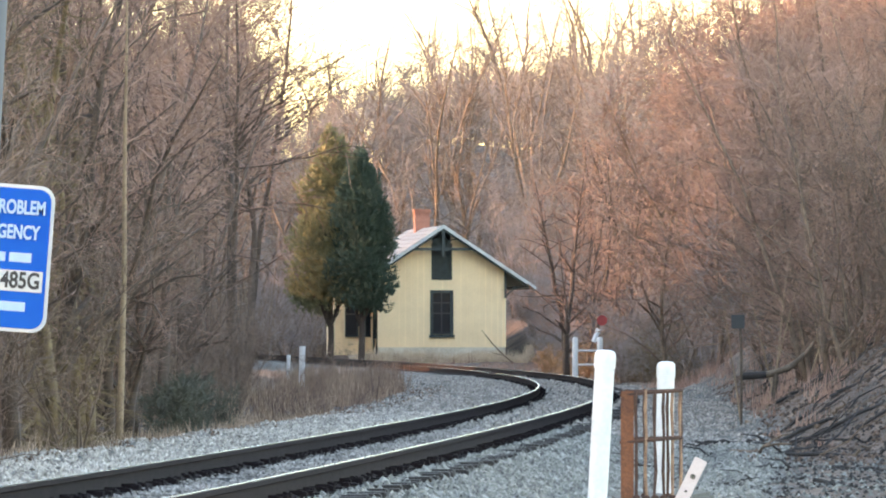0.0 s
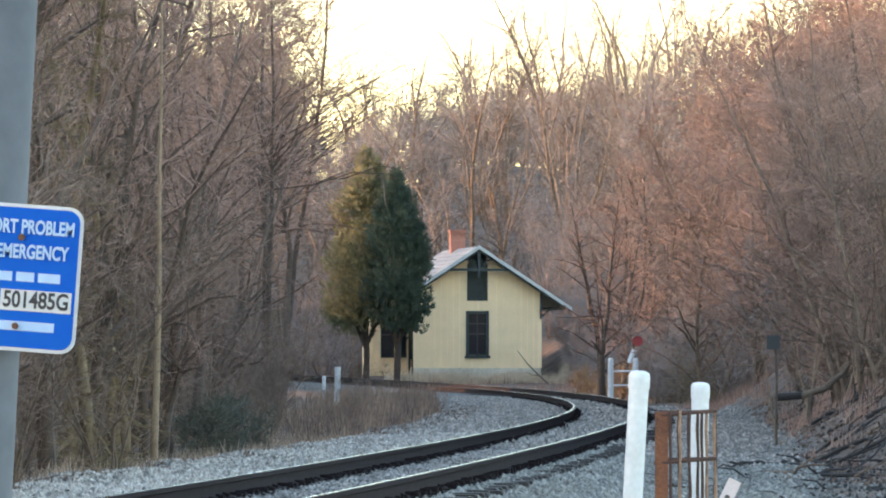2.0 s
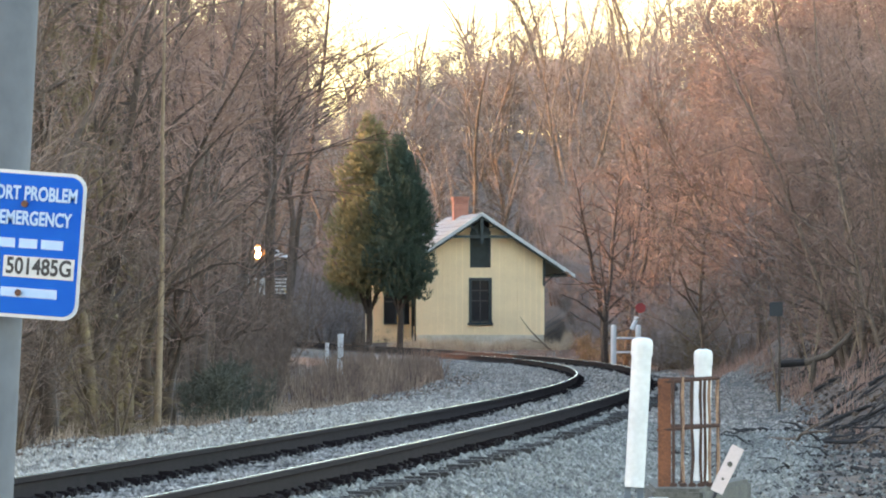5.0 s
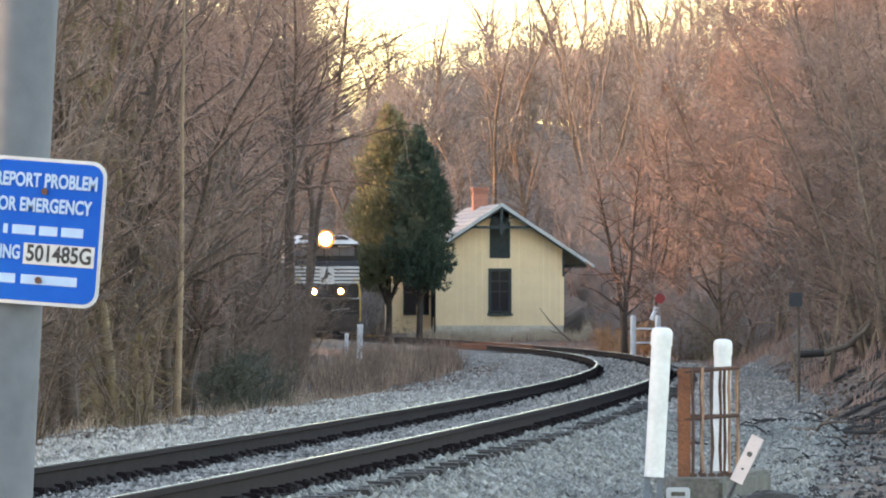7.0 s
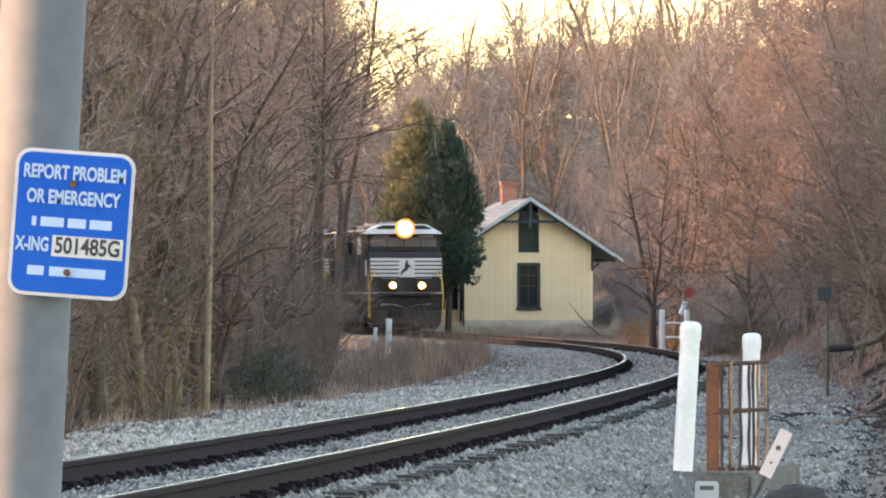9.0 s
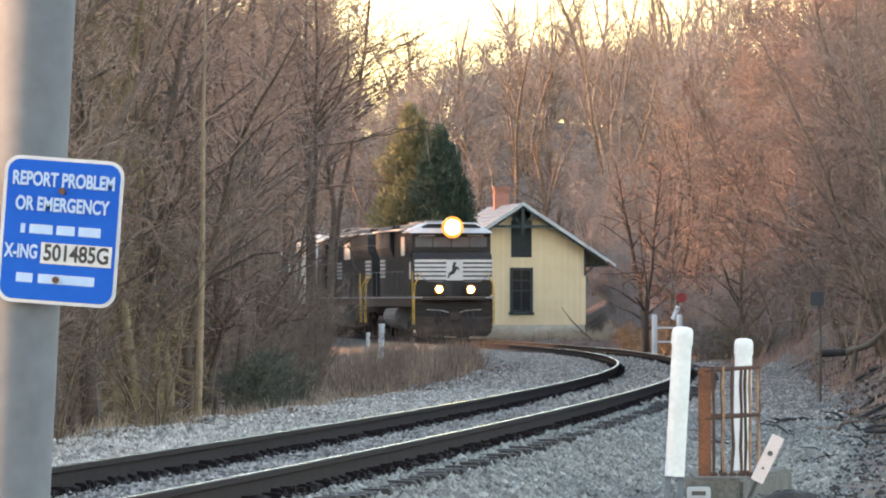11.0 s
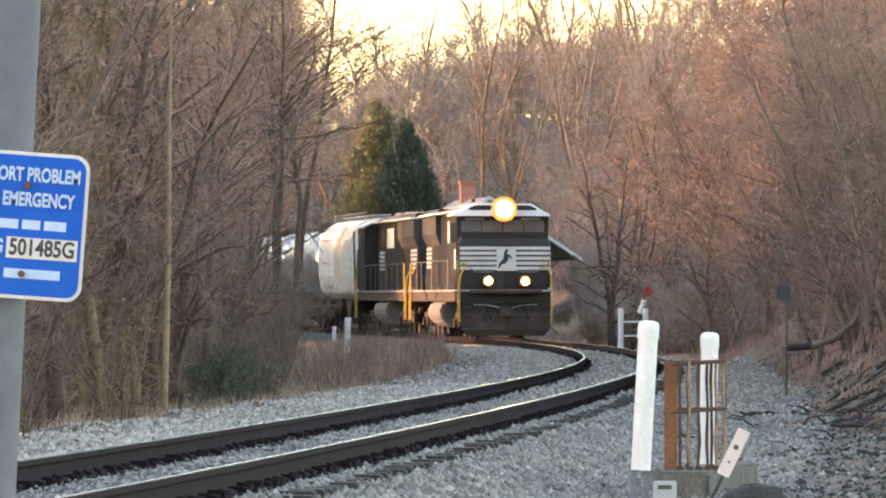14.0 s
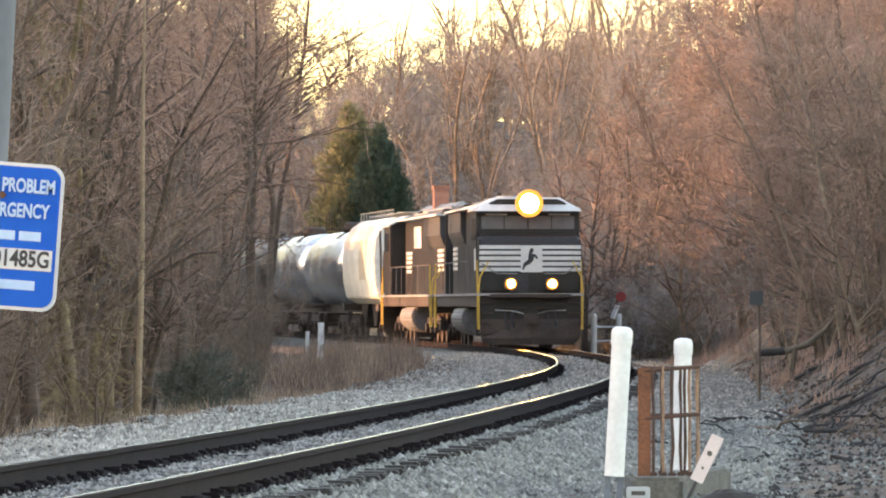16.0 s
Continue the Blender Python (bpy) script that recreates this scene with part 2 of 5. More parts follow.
# ---- mesh tools ----
class Shape:
    """Collects vertices and faces of one mesh."""

    def __init__(self):
        self.v, self.f = [], []

    def add(self, verts, faces, m=None):
        k = len(self.v)
        self.v += [tuple(m @ Vector(p)) if m else tuple(p) for p in verts]
        self.f += [tuple(i + k for i in q) for q in faces]
        return self

    def box(self, x0, y0, z0, x1, y1, z1, m=None):
        return self.add([(x, y, z) for x in (x0, x1) for y in (y0, y1) for z in (z0, z1)],
                        [(0, 1, 3, 2), (4, 6, 7, 5), (0, 4, 5, 1), (2, 3, 7, 6), (0, 2, 6, 4), (1, 5, 7, 3)], m)

    def prism(self, profile, axis, a, b, m=None):
        """Extrudes a closed profile, in the two other axes' order, along an axis from a to b."""
        n = len(profile)
        place = {"x": lambda p, c: (c, p[0], p[1]), "y": lambda p, c: (p[0], c, p[1]), "z": lambda p, c: (p[0], p[1], c)}[axis]
        vs = [place(p, c) for c in (a, b) for p in profile]
        return self.add(vs, [tuple(range(n - 1, -1, -1)), tuple(range(n, 2 * n))] + [(i, (i + 1) % n, n + (i + 1) % n, n + i) for i in range(n)], m)

    def tube(self, p, q, r0, r1=None, n=8, caps=True, m=None):
        p, q = Vector(p), Vector(q)
        d = (q - p).normalized()
        s = d.orthogonal().normalized()
        t = d.cross(s)
        r1 = r0 if r1 is None else r1
        vs = [c + (s * math.cos(2 * math.pi * i / n) + t * math.sin(2 * math.pi * i / n)) * r for c, r in ((p, r0), (q, r1)) for i in range(n)]
        fs = [(i, (i + 1) % n, n + (i + 1) % n, n + i) for i in range(n)]
        if caps:
            fs += [tuple(range(n - 1, -1, -1)), tuple(range(n, 2 * n))]
        return self.add(vs, fs, m)

    def path(self, points, radii, n=6, m=None):
        """A tube along several points."""
        k, vs, fs = len(points), [], []
        pts = [Vector(p) for p in points]
        s = None
        for i, p in enumerate(pts):
            d = (pts[min(i + 1, k - 1)] - pts[max(i - 1, 0)]).normalized()
            s = (s - d * s.dot(d)).normalized() if s is not None and (s - d * s.dot(d)).length > 1e-4 else d.orthogonal().normalized()
            t = d.cross(s)
            r = radii[i] if hasattr(radii, "__len__") else radii
            vs += [p + (s * math.cos(2 * math.pi * j / n) + t * math.sin(2 * math.pi * j / n)) * r for j in range(n)]
        for i in range(k - 1):
            fs += [(i * n + j, i * n + (j + 1) % n, (i + 1) * n + (j + 1) % n, (i + 1) * n + j) for j in range(n)]
        fs += [tuple(range(n - 1, -1, -1)), tuple(range((k - 1) * n, k * n))]
        return self.add(vs, fs, m)

    def ring(self, x, y0, y1, z, r0, r1, n=28):
        """A short barrel along y with a round hole."""
        vs = [(x + r * math.cos(2 * math.pi * i / n), y, z + r * math.sin(2 * math.pi * i / n)) for y, r in ((y0, r0), (y0, r1), (y1, r1), (y1, r0)) for i in range(n)]
        return self.add(vs, [(a * n + i, a * n + (i + 1) % n, (a + 1) % 4 * n + (i + 1) % n, (a + 1) % 4 * n + i) for a in range(4) for i in range(n)])

    def mesh(self, name, mat, bevel=0.0, smooth=False, weld=False):
        me = bpy.data.meshes.new(name)
        me.from_pydata(self.v, [], self.f)
        if weld:
            bm = bmesh.new()
            bm.from_mesh(me)
            bmesh.ops.remove_doubles(bm, verts=bm.verts, dist=0.001)
            bm.to_mesh(me)
            bm.free()
        if bevel:
            bm = bmesh.new()
            bm.from_mesh(me)
            bmesh.ops.recalc_face_normals(bm, faces=bm.faces)
            bmesh.ops.bevel(bm, geom=[e for e in bm.edges if len(e.link_faces) == 2 and e.calc_face_angle(0) > 0.5], offset=bevel, segments=2, affect="EDGES", clamp_overlap=True)
            bm.to_mesh(me)
            bm.free()
        me.materials.append(mat)
        if smooth:
            me.polygons.foreach_set("use_smooth", [True] * len(me.polygons))
        me.update()
        return me


def part(name, shape, mat, parent=None, label="", bevel=0.0, smooth=False, weld=False):
    """One mesh object, under a thing or a part where a parent is given."""
    ob = new(name, shape.mesh(name, mat, bevel, smooth, weld) if isinstance(shape, Shape) else shape)
    ob.parent = parent
    return tagged(ob, label)


def thing(name, label, category, m=None, group="", kind=""):
    ob = new(name)
    ob.empty_display_size = 0.2
    if m is not None:
        ob.matrix_world = m
    return tagged(ob, label, category, group, kind)


# ---- the line of the railway ----
LINE_X = np.array([-0.3768, 0.12, 1.8486, -0.4513, -7.3681, -1.5314, 3.3094])
LINE_Z = np.array([0.0043, 0.089, -0.1948, -1.467])


def line_x(y):
    """Sideways place of the track's middle; straight past both ends."""
    yc = np.clip(y, 36.0, 292.0)
    slope = np.polyval(np.polyder(LINE_X), (yc - 160) / 100) / 100
    return np.polyval(LINE_X, (yc - 160) / 100) + slope * (y - yc)


def rail_z(y):
    """Height of the rails' top."""
    return CAM_Z + np.polyval(LINE_Z, (np.clip(y, 20.0, 280.0) - 160) / 100)


def line_pose(y, d=0.0, up=0.0):
    """On the track at y: x to the right, y along the track, z up."""
    s = float(line_x(y + 0.5) - line_x(y - 0.5))
    n = math.hypot(1, s)
    return pose(float(line_x(y)) + d / n, y - d * s / n, float(rail_z(y)) + up, 0, 0, math.degrees(math.atan2(-s, 1)))


def smooth_step(a, b, v):
    t = np.clip((v - a) / (b - a), 0, 1)
    return t * t * (3 - 2 * t)


def ground_z(x, y):
    """Height of the ground, for numbers or arrays."""
    x, y = np.asarray(x, float), np.asarray(y, float)
    d, rz = x - line_x(y), rail_z(y)
    bed = -0.185 + 0.015 * smooth_step(1.0, 1.6, -d) - 0.16 * smooth_step(2.9, 4.4, -d) - 0.06 * smooth_step(0.95, 1.25, d) - 0.22 * smooth_step(1.15, 2.6, d)
    wav = (0.05 * np.sin(x * 1.7 + y * 0.23) * np.sin(y * 0.37 + x * 0.6) + 0.03 * np.sin(x * 4.1 + y * 1.3)) * smooth_step(2.2, 3.5, np.abs(d))
    toe = 3.4 + 2.4 * (1 - smooth_step(66, 104, y)) + 0.25 * np.sin(y * 0.11) + 3.4 * smooth_step(160, 192, y) + 7 * smooth_step(240, 280, y)
    right = np.clip(d - toe, 0, None)
    bank = np.minimum(np.minimum(right * 0.62, 1.3 + right * 0.22), 5.0) * smooth_step(50, 82, y)
    # rise on the left, added mostly out of view to block the low sun
    left = np.clip(-d - 9.0, 0, None)
    # gap cut through that rise so sun reaches the right bank
    sun_gap = y - 0.017 * x
    shade_hill = (1 - 0.9 * smooth_step(205, 211, sun_gap) * (1 - smooth_step(226, 234, sun_gap))) * np.minimum(left * 0.42, 4.3 + 11.2 * smooth_step(34, 54, y) - 7.3 * smooth_step(134, 160, y) + 17.0 * smooth_step(315, 370, y)) * smooth_step(6, 26, y)
    back = (9.5 + 1.0 * np.sin(x * 0.11) + 0.7 * np.sin(x * 0.31 + 1.0)) * smooth_step(325, 480, y) + 10 * smooth_step(480, 900, y)
    return rz + bed + wav + bank + shade_hill + back


def ground():
    xs = np.unique(np.concatenate([np.linspace(-15, 15, 111), np.linspace(-60, 60, 81), [-3000, -1200, -500, -200, -100, 100, 200, 500, 1200, 3000]]))
    ys = np.unique(np.concatenate([np.arange(30, 130, 0.5), np.arange(130, 340, 1.5), np.arange(-40, 30, 4), np.arange(340, 600, 12), [-2000, -600, -200, -90, 800, 1200, 2000, 4000]]))
    gx, gy = np.meshgrid(xs, ys)
    gz = ground_z(gx, gy)
    w = len(xs)
    verts = np.stack([gx.ravel(), gy.ravel(), gz.ravel()], 1)
    i = np.arange((len(ys) - 1) * w).reshape(-1, w)[:, :-1].ravel()
    me = bpy.data.meshes.new("ground")
    me.from_pydata(verts.tolist(), [], np.stack([i, i + 1, i + w + 1, i + w], 1).tolist())
    me.materials.append(M["ground"])
    d = gx - line_x(gy)
    g = smooth_step(-3.7, -3.0, d + 0.8 * smooth_step(55, 98, gy)) * (1 - 0.55 * smooth_step(2.9, 3.9, d - 0.5 * (1 - smooth_step(66, 104, gy))) - 0.45 * smooth_step(3.7, 4.6, d - 0.5 * (1 - smooth_step(66, 104, gy))))
    attr = me.attributes.new("gravel", "FLOAT", "POINT")
    attr.data.foreach_set("value", g.ravel().astype(np.float32))
    me.polygons.foreach_set("use_smooth", [True] * len(me.polygons))
    return tagged(new("ground", me), "brown leaf litter and earth with grey track ballast", "ground", kind="structure")


ground()


# ---- track ----
def rail(side, y0, y1, step, name):
    """One rail: a dark body with web and foot, and a bright running surface."""
    ys = np.arange(y0, y1 + 0.01, step)
    outline = [(-0.075, -0.175), (0.075, -0.175), (0.075, -0.160), (0.015, -0.145), (0.012, -0.05), (0.037, -0.04), (0.037, -0.006), (-0.037, -0.006), (-0.037, -0.04), (-0.012, -0.05), (-0.015, -0.145), (-0.075, -0.160)]
    head = [(-0.018, -0.008), (0.008, -0.008), (0.0075, -0.001), (0.004, 0.0), (-0.013, 0.0), (-0.0175, -0.001)]
    made = []
    for prof, mat in ((outline, "rail_side"), (head, "rail_top")):
        s, n = Shape(), len(prof)
        for y in ys:
            m = line_pose(float(y), side * 0.7555)
            s.v += [tuple(m @ Vector((px, 0, pz))) for px, pz in prof]
        for k in range(len(ys) - 1):
            s.f += [(k * n + j, k * n + (j + 1) % n, (k + 1) * n + (j + 1) % n, (k + 1) * n + j) for j in range(n)]
        made.append((s, mat))
    body = part(name, made[0][0], M["rail_side"], track)
    part("running_surface", made[1][0], M["rail_top"], body, "bright worn steel rail head")
    return body


track = thing("railway_track", "curved single railway track on timber ties in grey ballast", "railway track", kind="structure")
rail(-1, 20, 380, 1.0, "rail")
rail(1, 20, 380, 1.0, "rail")


# ---- plants ----
def bare_plant(seed, stems, height, lean, side, side_len, twigs, twig_len, low, thick, tail=1.0, flat=0.5, bend=0.085, forks=2):
    """Wood and twigs of a leafless plant: stems from one foot, side limbs along them, twigs on the limbs."""
    r = random.Random(seed)
    stems_made, fine, limbs = [], Shape(), Shape()

    def wander(p, d, length, n, bend, up):
        pts = [p]
        for _ in range(n):
            d = (d + Vector((r.gauss(0, bend), r.gauss(0, bend), r.gauss(0, bend) + up))).normalized()
            p = p + d * (length / n)
            pts.append(p)
        return pts

    def at(pts, t):
        k = min(int(t * (len(pts) - 1)), len(pts) - 2)
        return pts[k].lerp(pts[k + 1], t * (len(pts) - 1) - k), (pts[k + 1] - pts[k]).normalized()

    for _ in range(stems):
        a = r.uniform(0, 6.283)
        h = height * r.uniform(0.7, 1.0)
        foot = Vector((math.cos(a), math.sin(a), 0)) * r.uniform(0, 0.25) * (stems > 1)
        stem = wander(foot - Vector((0, 0, 0.25)), Vector((math.cos(a) * lean, math.sin(a) * lean, 1)).normalized(), h, 9, bend if stems < 3 else 0.12, 0.02)
        rad = thick * r.uniform(0.7, 1.1)
        wood = Shape()
        stems_made.append(wood)
        wood.path(stem, [rad * (1 - 0.88 * (i / 9) ** 0.8) for i in range(10)], 6)
        for _ in range(side):
            t = r.uniform(low, 0.98)
            p, d = at(stem, t)
            a2 = r.uniform(0, 6.283)
            out = Vector((math.cos(a2), math.sin(a2), r.uniform(-0.1, 0.9))).normalized()
            ln = side_len * r.uniform(0.5, 1.1) * (1.15 - 0.7 * t)
            limb = wander(p, (out + d * flat).normalized(), ln, 3, 0.25, 0.05)
            lr = max(rad * (1 - 0.88 * t ** 0.8) * 0.5, 0.007)
            (limbs if lr > 0.016 else fine).path(limb, [lr * (1 - 0.22 * i) for i in range(4)], 4 if lr > 0.025 else 3)
            for _ in range(twigs):
                u = r.uniform(0.15, 1.0)
                p2, d2 = at(limb, u)
                q = (d2 + Vector((r.gauss(0, 0.85), r.gauss(0, 0.85), r.gauss(0.05, 0.75)))).normalized()
                tl = twig_len * r.uniform(0.5, 1.2)
                tw = wander(p2, q, tl, 2, 0.22, 0.05)
                fine.add(*sliver(p2, tw[1] + (tw[1] - p2) * 0.25, 0.0068 * tail))
                fine.add(*sliver(tw[1], tw[2], 0.0055 * tail))
                for _ in range(forks):
                    p3, d3 = at(tw, r.uniform(0.2, 0.95))
                    q3 = (d3 + Vector((r.gauss(0, 0.6), r.gauss(0, 0.6), r.gauss(0.1, 0.5)))).normalized()
                    fine.add(*sliver(p3, p3 + q3 * tl * r.uniform(0.35, 0.7), 0.0045 * tail))
    return stems_made, fine, limbs


def sliver(p, q, w):
    """A thin three-sided spike."""
    d = (q - p).normalized()
    s = d.orthogonal().normalized()
    t = d.cross(s)
    return [p + s * w, p - s * w * 0.5 + t * w * 0.87, p - s * w * 0.5 - t * w * 0.87, q], [(0, 1, 3), (1, 2, 3), (2, 0, 3)]


def plant_kind(name, category, label, shapes, twig_mat, group):
    """The first plants of a kind, far below the ground's sight until they are set."""
    made = []
    for stems, fine, limbs in shapes:
        twigs = len(fine.f)
        crown = fine.add(limbs.v, limbs.f).mesh("crown", M[twig_mat])
        crown.materials.append(M["bark"])
        crown.polygons.foreach_set("material_index", [int(k >= twigs) for k in range(len(fine.f))])
        made.append(([w.mesh("trunk", M["bark"], smooth=True) for w in stems], crown))
    return dict(name=name, category=category, label=label, meshes=made, group=group)


def rebark(kind, mat):
    """Another bark for a kind's trunks and limbs."""
    for trunks, crown in kind["meshes"]:
        crown.materials[1] = M[mat]
        for me in trunks:
            me.materials[0] = M[mat]


def set_plant(kind, x, y, size, turn, k, tilt=(0, 0), sink=0.0):
    trunk_me, branch_me = kind["meshes"][k % len(kind["meshes"])]
    z = float(ground_z(x, y)) - sink
    t = thing(kind["name"], kind["label"], kind["category"], pose(x, y, z, tilt[0], tilt[1], turn) @ Matrix.Scale(size, 4), kind["group"])
    for me in trunk_me:
        part("trunk" if len(trunk_me) < 3 else "stem", me, None, t)
    part("crown", branch_me, None, t, "fine bare twigs")
    return t


BRUSH = plant_kind("bare_shrub", "shrub", "tall leafless brown shrub with many thin stems", [bare_plant(s, 7, 5.0, 0.17, 13, 1.0, 6, 0.5, 0.05, 0.024, 1.0, 0.5) for s in range(5)], "twig_dark", "brush along the track")
SAPLING = plant_kind("bare_sapling", "tree", "slender leafless young tree with brown bark", [bare_plant(20 + s, 1, 8.5, 0.08, 46, 1.8, 8, 0.6, 0.10, 0.085, 1.0, 0.35) for s in range(4)], "twig", "young trees along the track")
RED = plant_kind("bare_tree", "tree", "leafless tree with reddish sunlit twigs on the bank", [bare_plant(40 + s, 2, 9.5, 0.2, 40, 2.7, 8, 0.8, 0.06, 0.085, 1.9, 0.2) for s in range(4)], "twig_red", "reddish trees on the bank")
THICKET = plant_kind("bare_shrub", "shrub", "grey brown leafless thicket shrub", [bare_plant(80 + s, 6, 5.0, 0.3, 12, 1.6, 6, 0.75, 0.03, 0.03, 2.0, forks=1) for s in range(4)], "twig_hazed", "thicket behind the track")
TALL = plant_kind("bare_tree", "tree", "tall leafless woodland tree with grey brown bark", [bare_plant(60 + s, 1, 15.0, 0.06, 58, 4.4, 7, 1.5, 0.2, 0.19, 3.3, forks=1) for s in range(4)], "twig_hazed", "far woodland trees")

YOUNG = plant_kind("bare_sapling", "tree", "leafless young tree with several bare brown trunks", [bare_plant(100 + s, 2, 8.5, 0.08, 20, 2.1, 8, 0.6, 0.15, 0.10, 1.1, 0.5) for s in range(4)], "twig", "young trees along the track")
PALE = plant_kind("pale_sapling", "tree", "straight slender sapling with pale tan bark", [bare_plant(120, 1, 9.0, 0.015, 16, 1.3, 5, 0.5, 0.25, 0.058, 1.0, 0.2, 0.012)], "twig", "")
FAR = plant_kind("bare_tree", "tree", "dense leafless tree on the far ridge, haze in its grey colour", [bare_plant(140 + s, 3, 8.0, 0.25, 24, 2.6, 6, 1.2, 0.12, 0.10, 5.4, 0.3, forks=1) for s in range(4)], "twig_hazed", "far woodland trees")
EDGE = plant_kind("bare_tree", "tree", "leafless tree with a wide open crown of fine twigs", [bare_plant(320 + s, 1, 12.5, 0.05, 48, 3.8, 9, 0.9, 0.48, 0.13, 1.5, 0.35, 0.1) for s in range(3)], "twig", "trees along the track")
SHADY = plant_kind("bare_tree", "tree", "leafless grey brown tree thick with twigs on the bank", [bare_plant(340 + s, 2, 8.0, 0.2, 32, 2.0, 9, 0.62, 0.05, 0.07, 1.25, 0.25) for s in range(4)], "twig", "trees on the bank")
OVER = plant_kind("bare_tree", "tree", "leafless tree with a high spreading crown", [bare_plant(160 + s, 1, 11.0, 0.10, 44, 3.6, 7, 0.9, 0.42, 0.11, 1.6, 0.2) for s in range(3)], "twig", "young trees along the track")
FOREST = plant_kind("bare_tree", "tree", "big leafless forest tree with forked grey trunks and open crown", [bare_plant(180 + s, 3, 17.5, 0.16, 18, 4.6, 5, 1.4, 0.3, 0.2, 2.1, 0.5, 0.13) for s in range(5)], "twig_hazed", "far woodland trees")
SHADE_TREE = plant_kind("bare_tree", "tree", "tall leafless woodland tree added out of view for shade", [bare_plant(220 + s, 1, 15.0, 0.06, 40, 4.4, 4, 1.9, 0.1, 0.19, 8.0, forks=0) for s in range(3)], "twig_hazed", "far woodland trees")
GREEN = plant_kind("evergreen_shrub", "shrub", "low dark olive green shrub under the trees", [bare_plant(240 + s, 6, 1.5, 0.3, 14, 0.6, 7, 0.2, 0.05, 0.012, 1.6, 0.2) for s in range(3)], "twig_green", "green undergrowth")
DARK = plant_kind("bare_tree", "tree", "leafless leaning tree with shade in its dark trunk colour", [bare_plant(280 + s, 1, 13.0, 0.04, 30, 3.6, 7, 1.4, 0.12, 0.21, 3.0, 0.3, forks=1) for s in range(3)], "twig", "dark trees beyond the curve")
# the shade beyond the curve is put into these trunks' dark bark
rebark(DARK, "bark_dark")
TAN = plant_kind("bare_shrub", "shrub", "low tan brown shrub beyond the curve", [bare_plant(300 + s, 7, 1.8, 0.35, 12, 0.7, 6, 0.3, 0.05, 0.014, 2.2, 0.2, forks=1) for s in range(3)], "twig_olive", "tan shrubs")
TRUNKED = plant_kind("bare_tree", "tree", "leafless tree with a stout dark trunk and crooked limbs", [bare_plant(200 + s, 1, 12.0, 0.05, 26, 2.2, 8, 0.7, 0.12, 0.16, 1.1, 0.45, 0.09) for s in range(4)], "twig", "trees along the track")
for kind in (TRUNKED, YOUNG, EDGE, SAPLING):
    rebark(kind, "bark_brown")
rebark(PALE, "bark_pale")
OLIVE = plant_kind("vine_covered_tree", "tree", "tree trunk wrapped in olive brown dead vines", [bare_plant(260 + s, 2, 9.0, 0.06, 44, 0.7, 9, 0.42, 0.03, 0.11, 1.5, -0.5) for s in range(2)], "twig_olive", "trees along the track")
rebark(OLIVE, "bark_olive")


def fill(kind, n, y0, y1, where, size, lean=5, sink=0.0, seed=1):
    """Plants along a stretch of the line; the gap opened for the sun stays thinly grown."""
    r = random.Random(seed)
    for i in range(n):
        y = y0 + (y1 - y0) * ((i + r.random()) / n)
        x = where(y, r)
        if x < -2 and 207 < y - 0.017 * x < 231 and (x > -9 or r.random() < 0.6):
            continue
        set_plant(kind, x, y, r.uniform(*size), r.uniform(0, 360), r.randrange(9), (r.uniform(-lean, lean), r.uniform(-lean, lean)), sink)


def left_strip(near, depth, clear=0.9):
    """Between the track's edge, or the open view of the station, and the wood's inside."""
    def where(y, r):
        hi = min(float(line_x(y)) - near, -0.0275 * y - clear * 0.6)
        lo = max(hi - depth, -0.083 * y - 0.8)
        return r.uniform(min(lo, hi - 0.3), hi)
    return where


def right_strip(near, depth):
    def where(y, r):
        lo = float(line_x(y)) + near
        return r.uniform(lo, max(lo + 1, min(lo + depth, 0.080 * y + 1)))
    return where


def joined_woods(name, label, kind, n, y0, y1, where, size, seed):
    """Woods not told apart tree by tree, far off or out of view, as one mesh."""
    r = random.Random(seed)
    verts, faces, slots, cut, base = [], [], [], [], 0
    for trunks, crown in kind["meshes"]:
        for me in trunks + [crown]:
            co = np.empty(len(me.vertices) * 3)
            me.vertices.foreach_get("co", co)
            cut.append((co.reshape(-1, 3), [tuple(p.vertices) for p in me.polygons], [int(me is crown and p.material_index == 0) for p in me.polygons]))
    per = len(cut) // len(kind["meshes"])
    for i in range(n):
        y = y0 + (y1 - y0) * ((i + r.random()) / n)
        x = where(y, r)
        m = np.array(pose(x, y, float(ground_z(x, y)), r.uniform(-5, 5), r.uniform(-5, 5), r.uniform(0, 360)) @ Matrix.Scale(r.uniform(*size), 4))
        pick = r.randrange(len(kind["meshes"]))
        for co, fs, slot in cut[pick * per:(pick + 1) * per]:
            verts += (co @ m[:3, :3].T + m[:3, 3]).tolist()
            faces += [tuple(j + base for j in f) for f in fs]
            slots += slot
            base += len(co)
    me = bpy.data.meshes.new(name)
    me.from_pydata(verts, [], faces)
    for mat in (kind["meshes"][0][0][0].materials[0], kind["meshes"][0][1].materials[0]):
        me.materials.append(mat)
    me.polygons.foreach_set("material_index", slots)
    return tagged(new(name, me), label, "woods", kind="stuff")


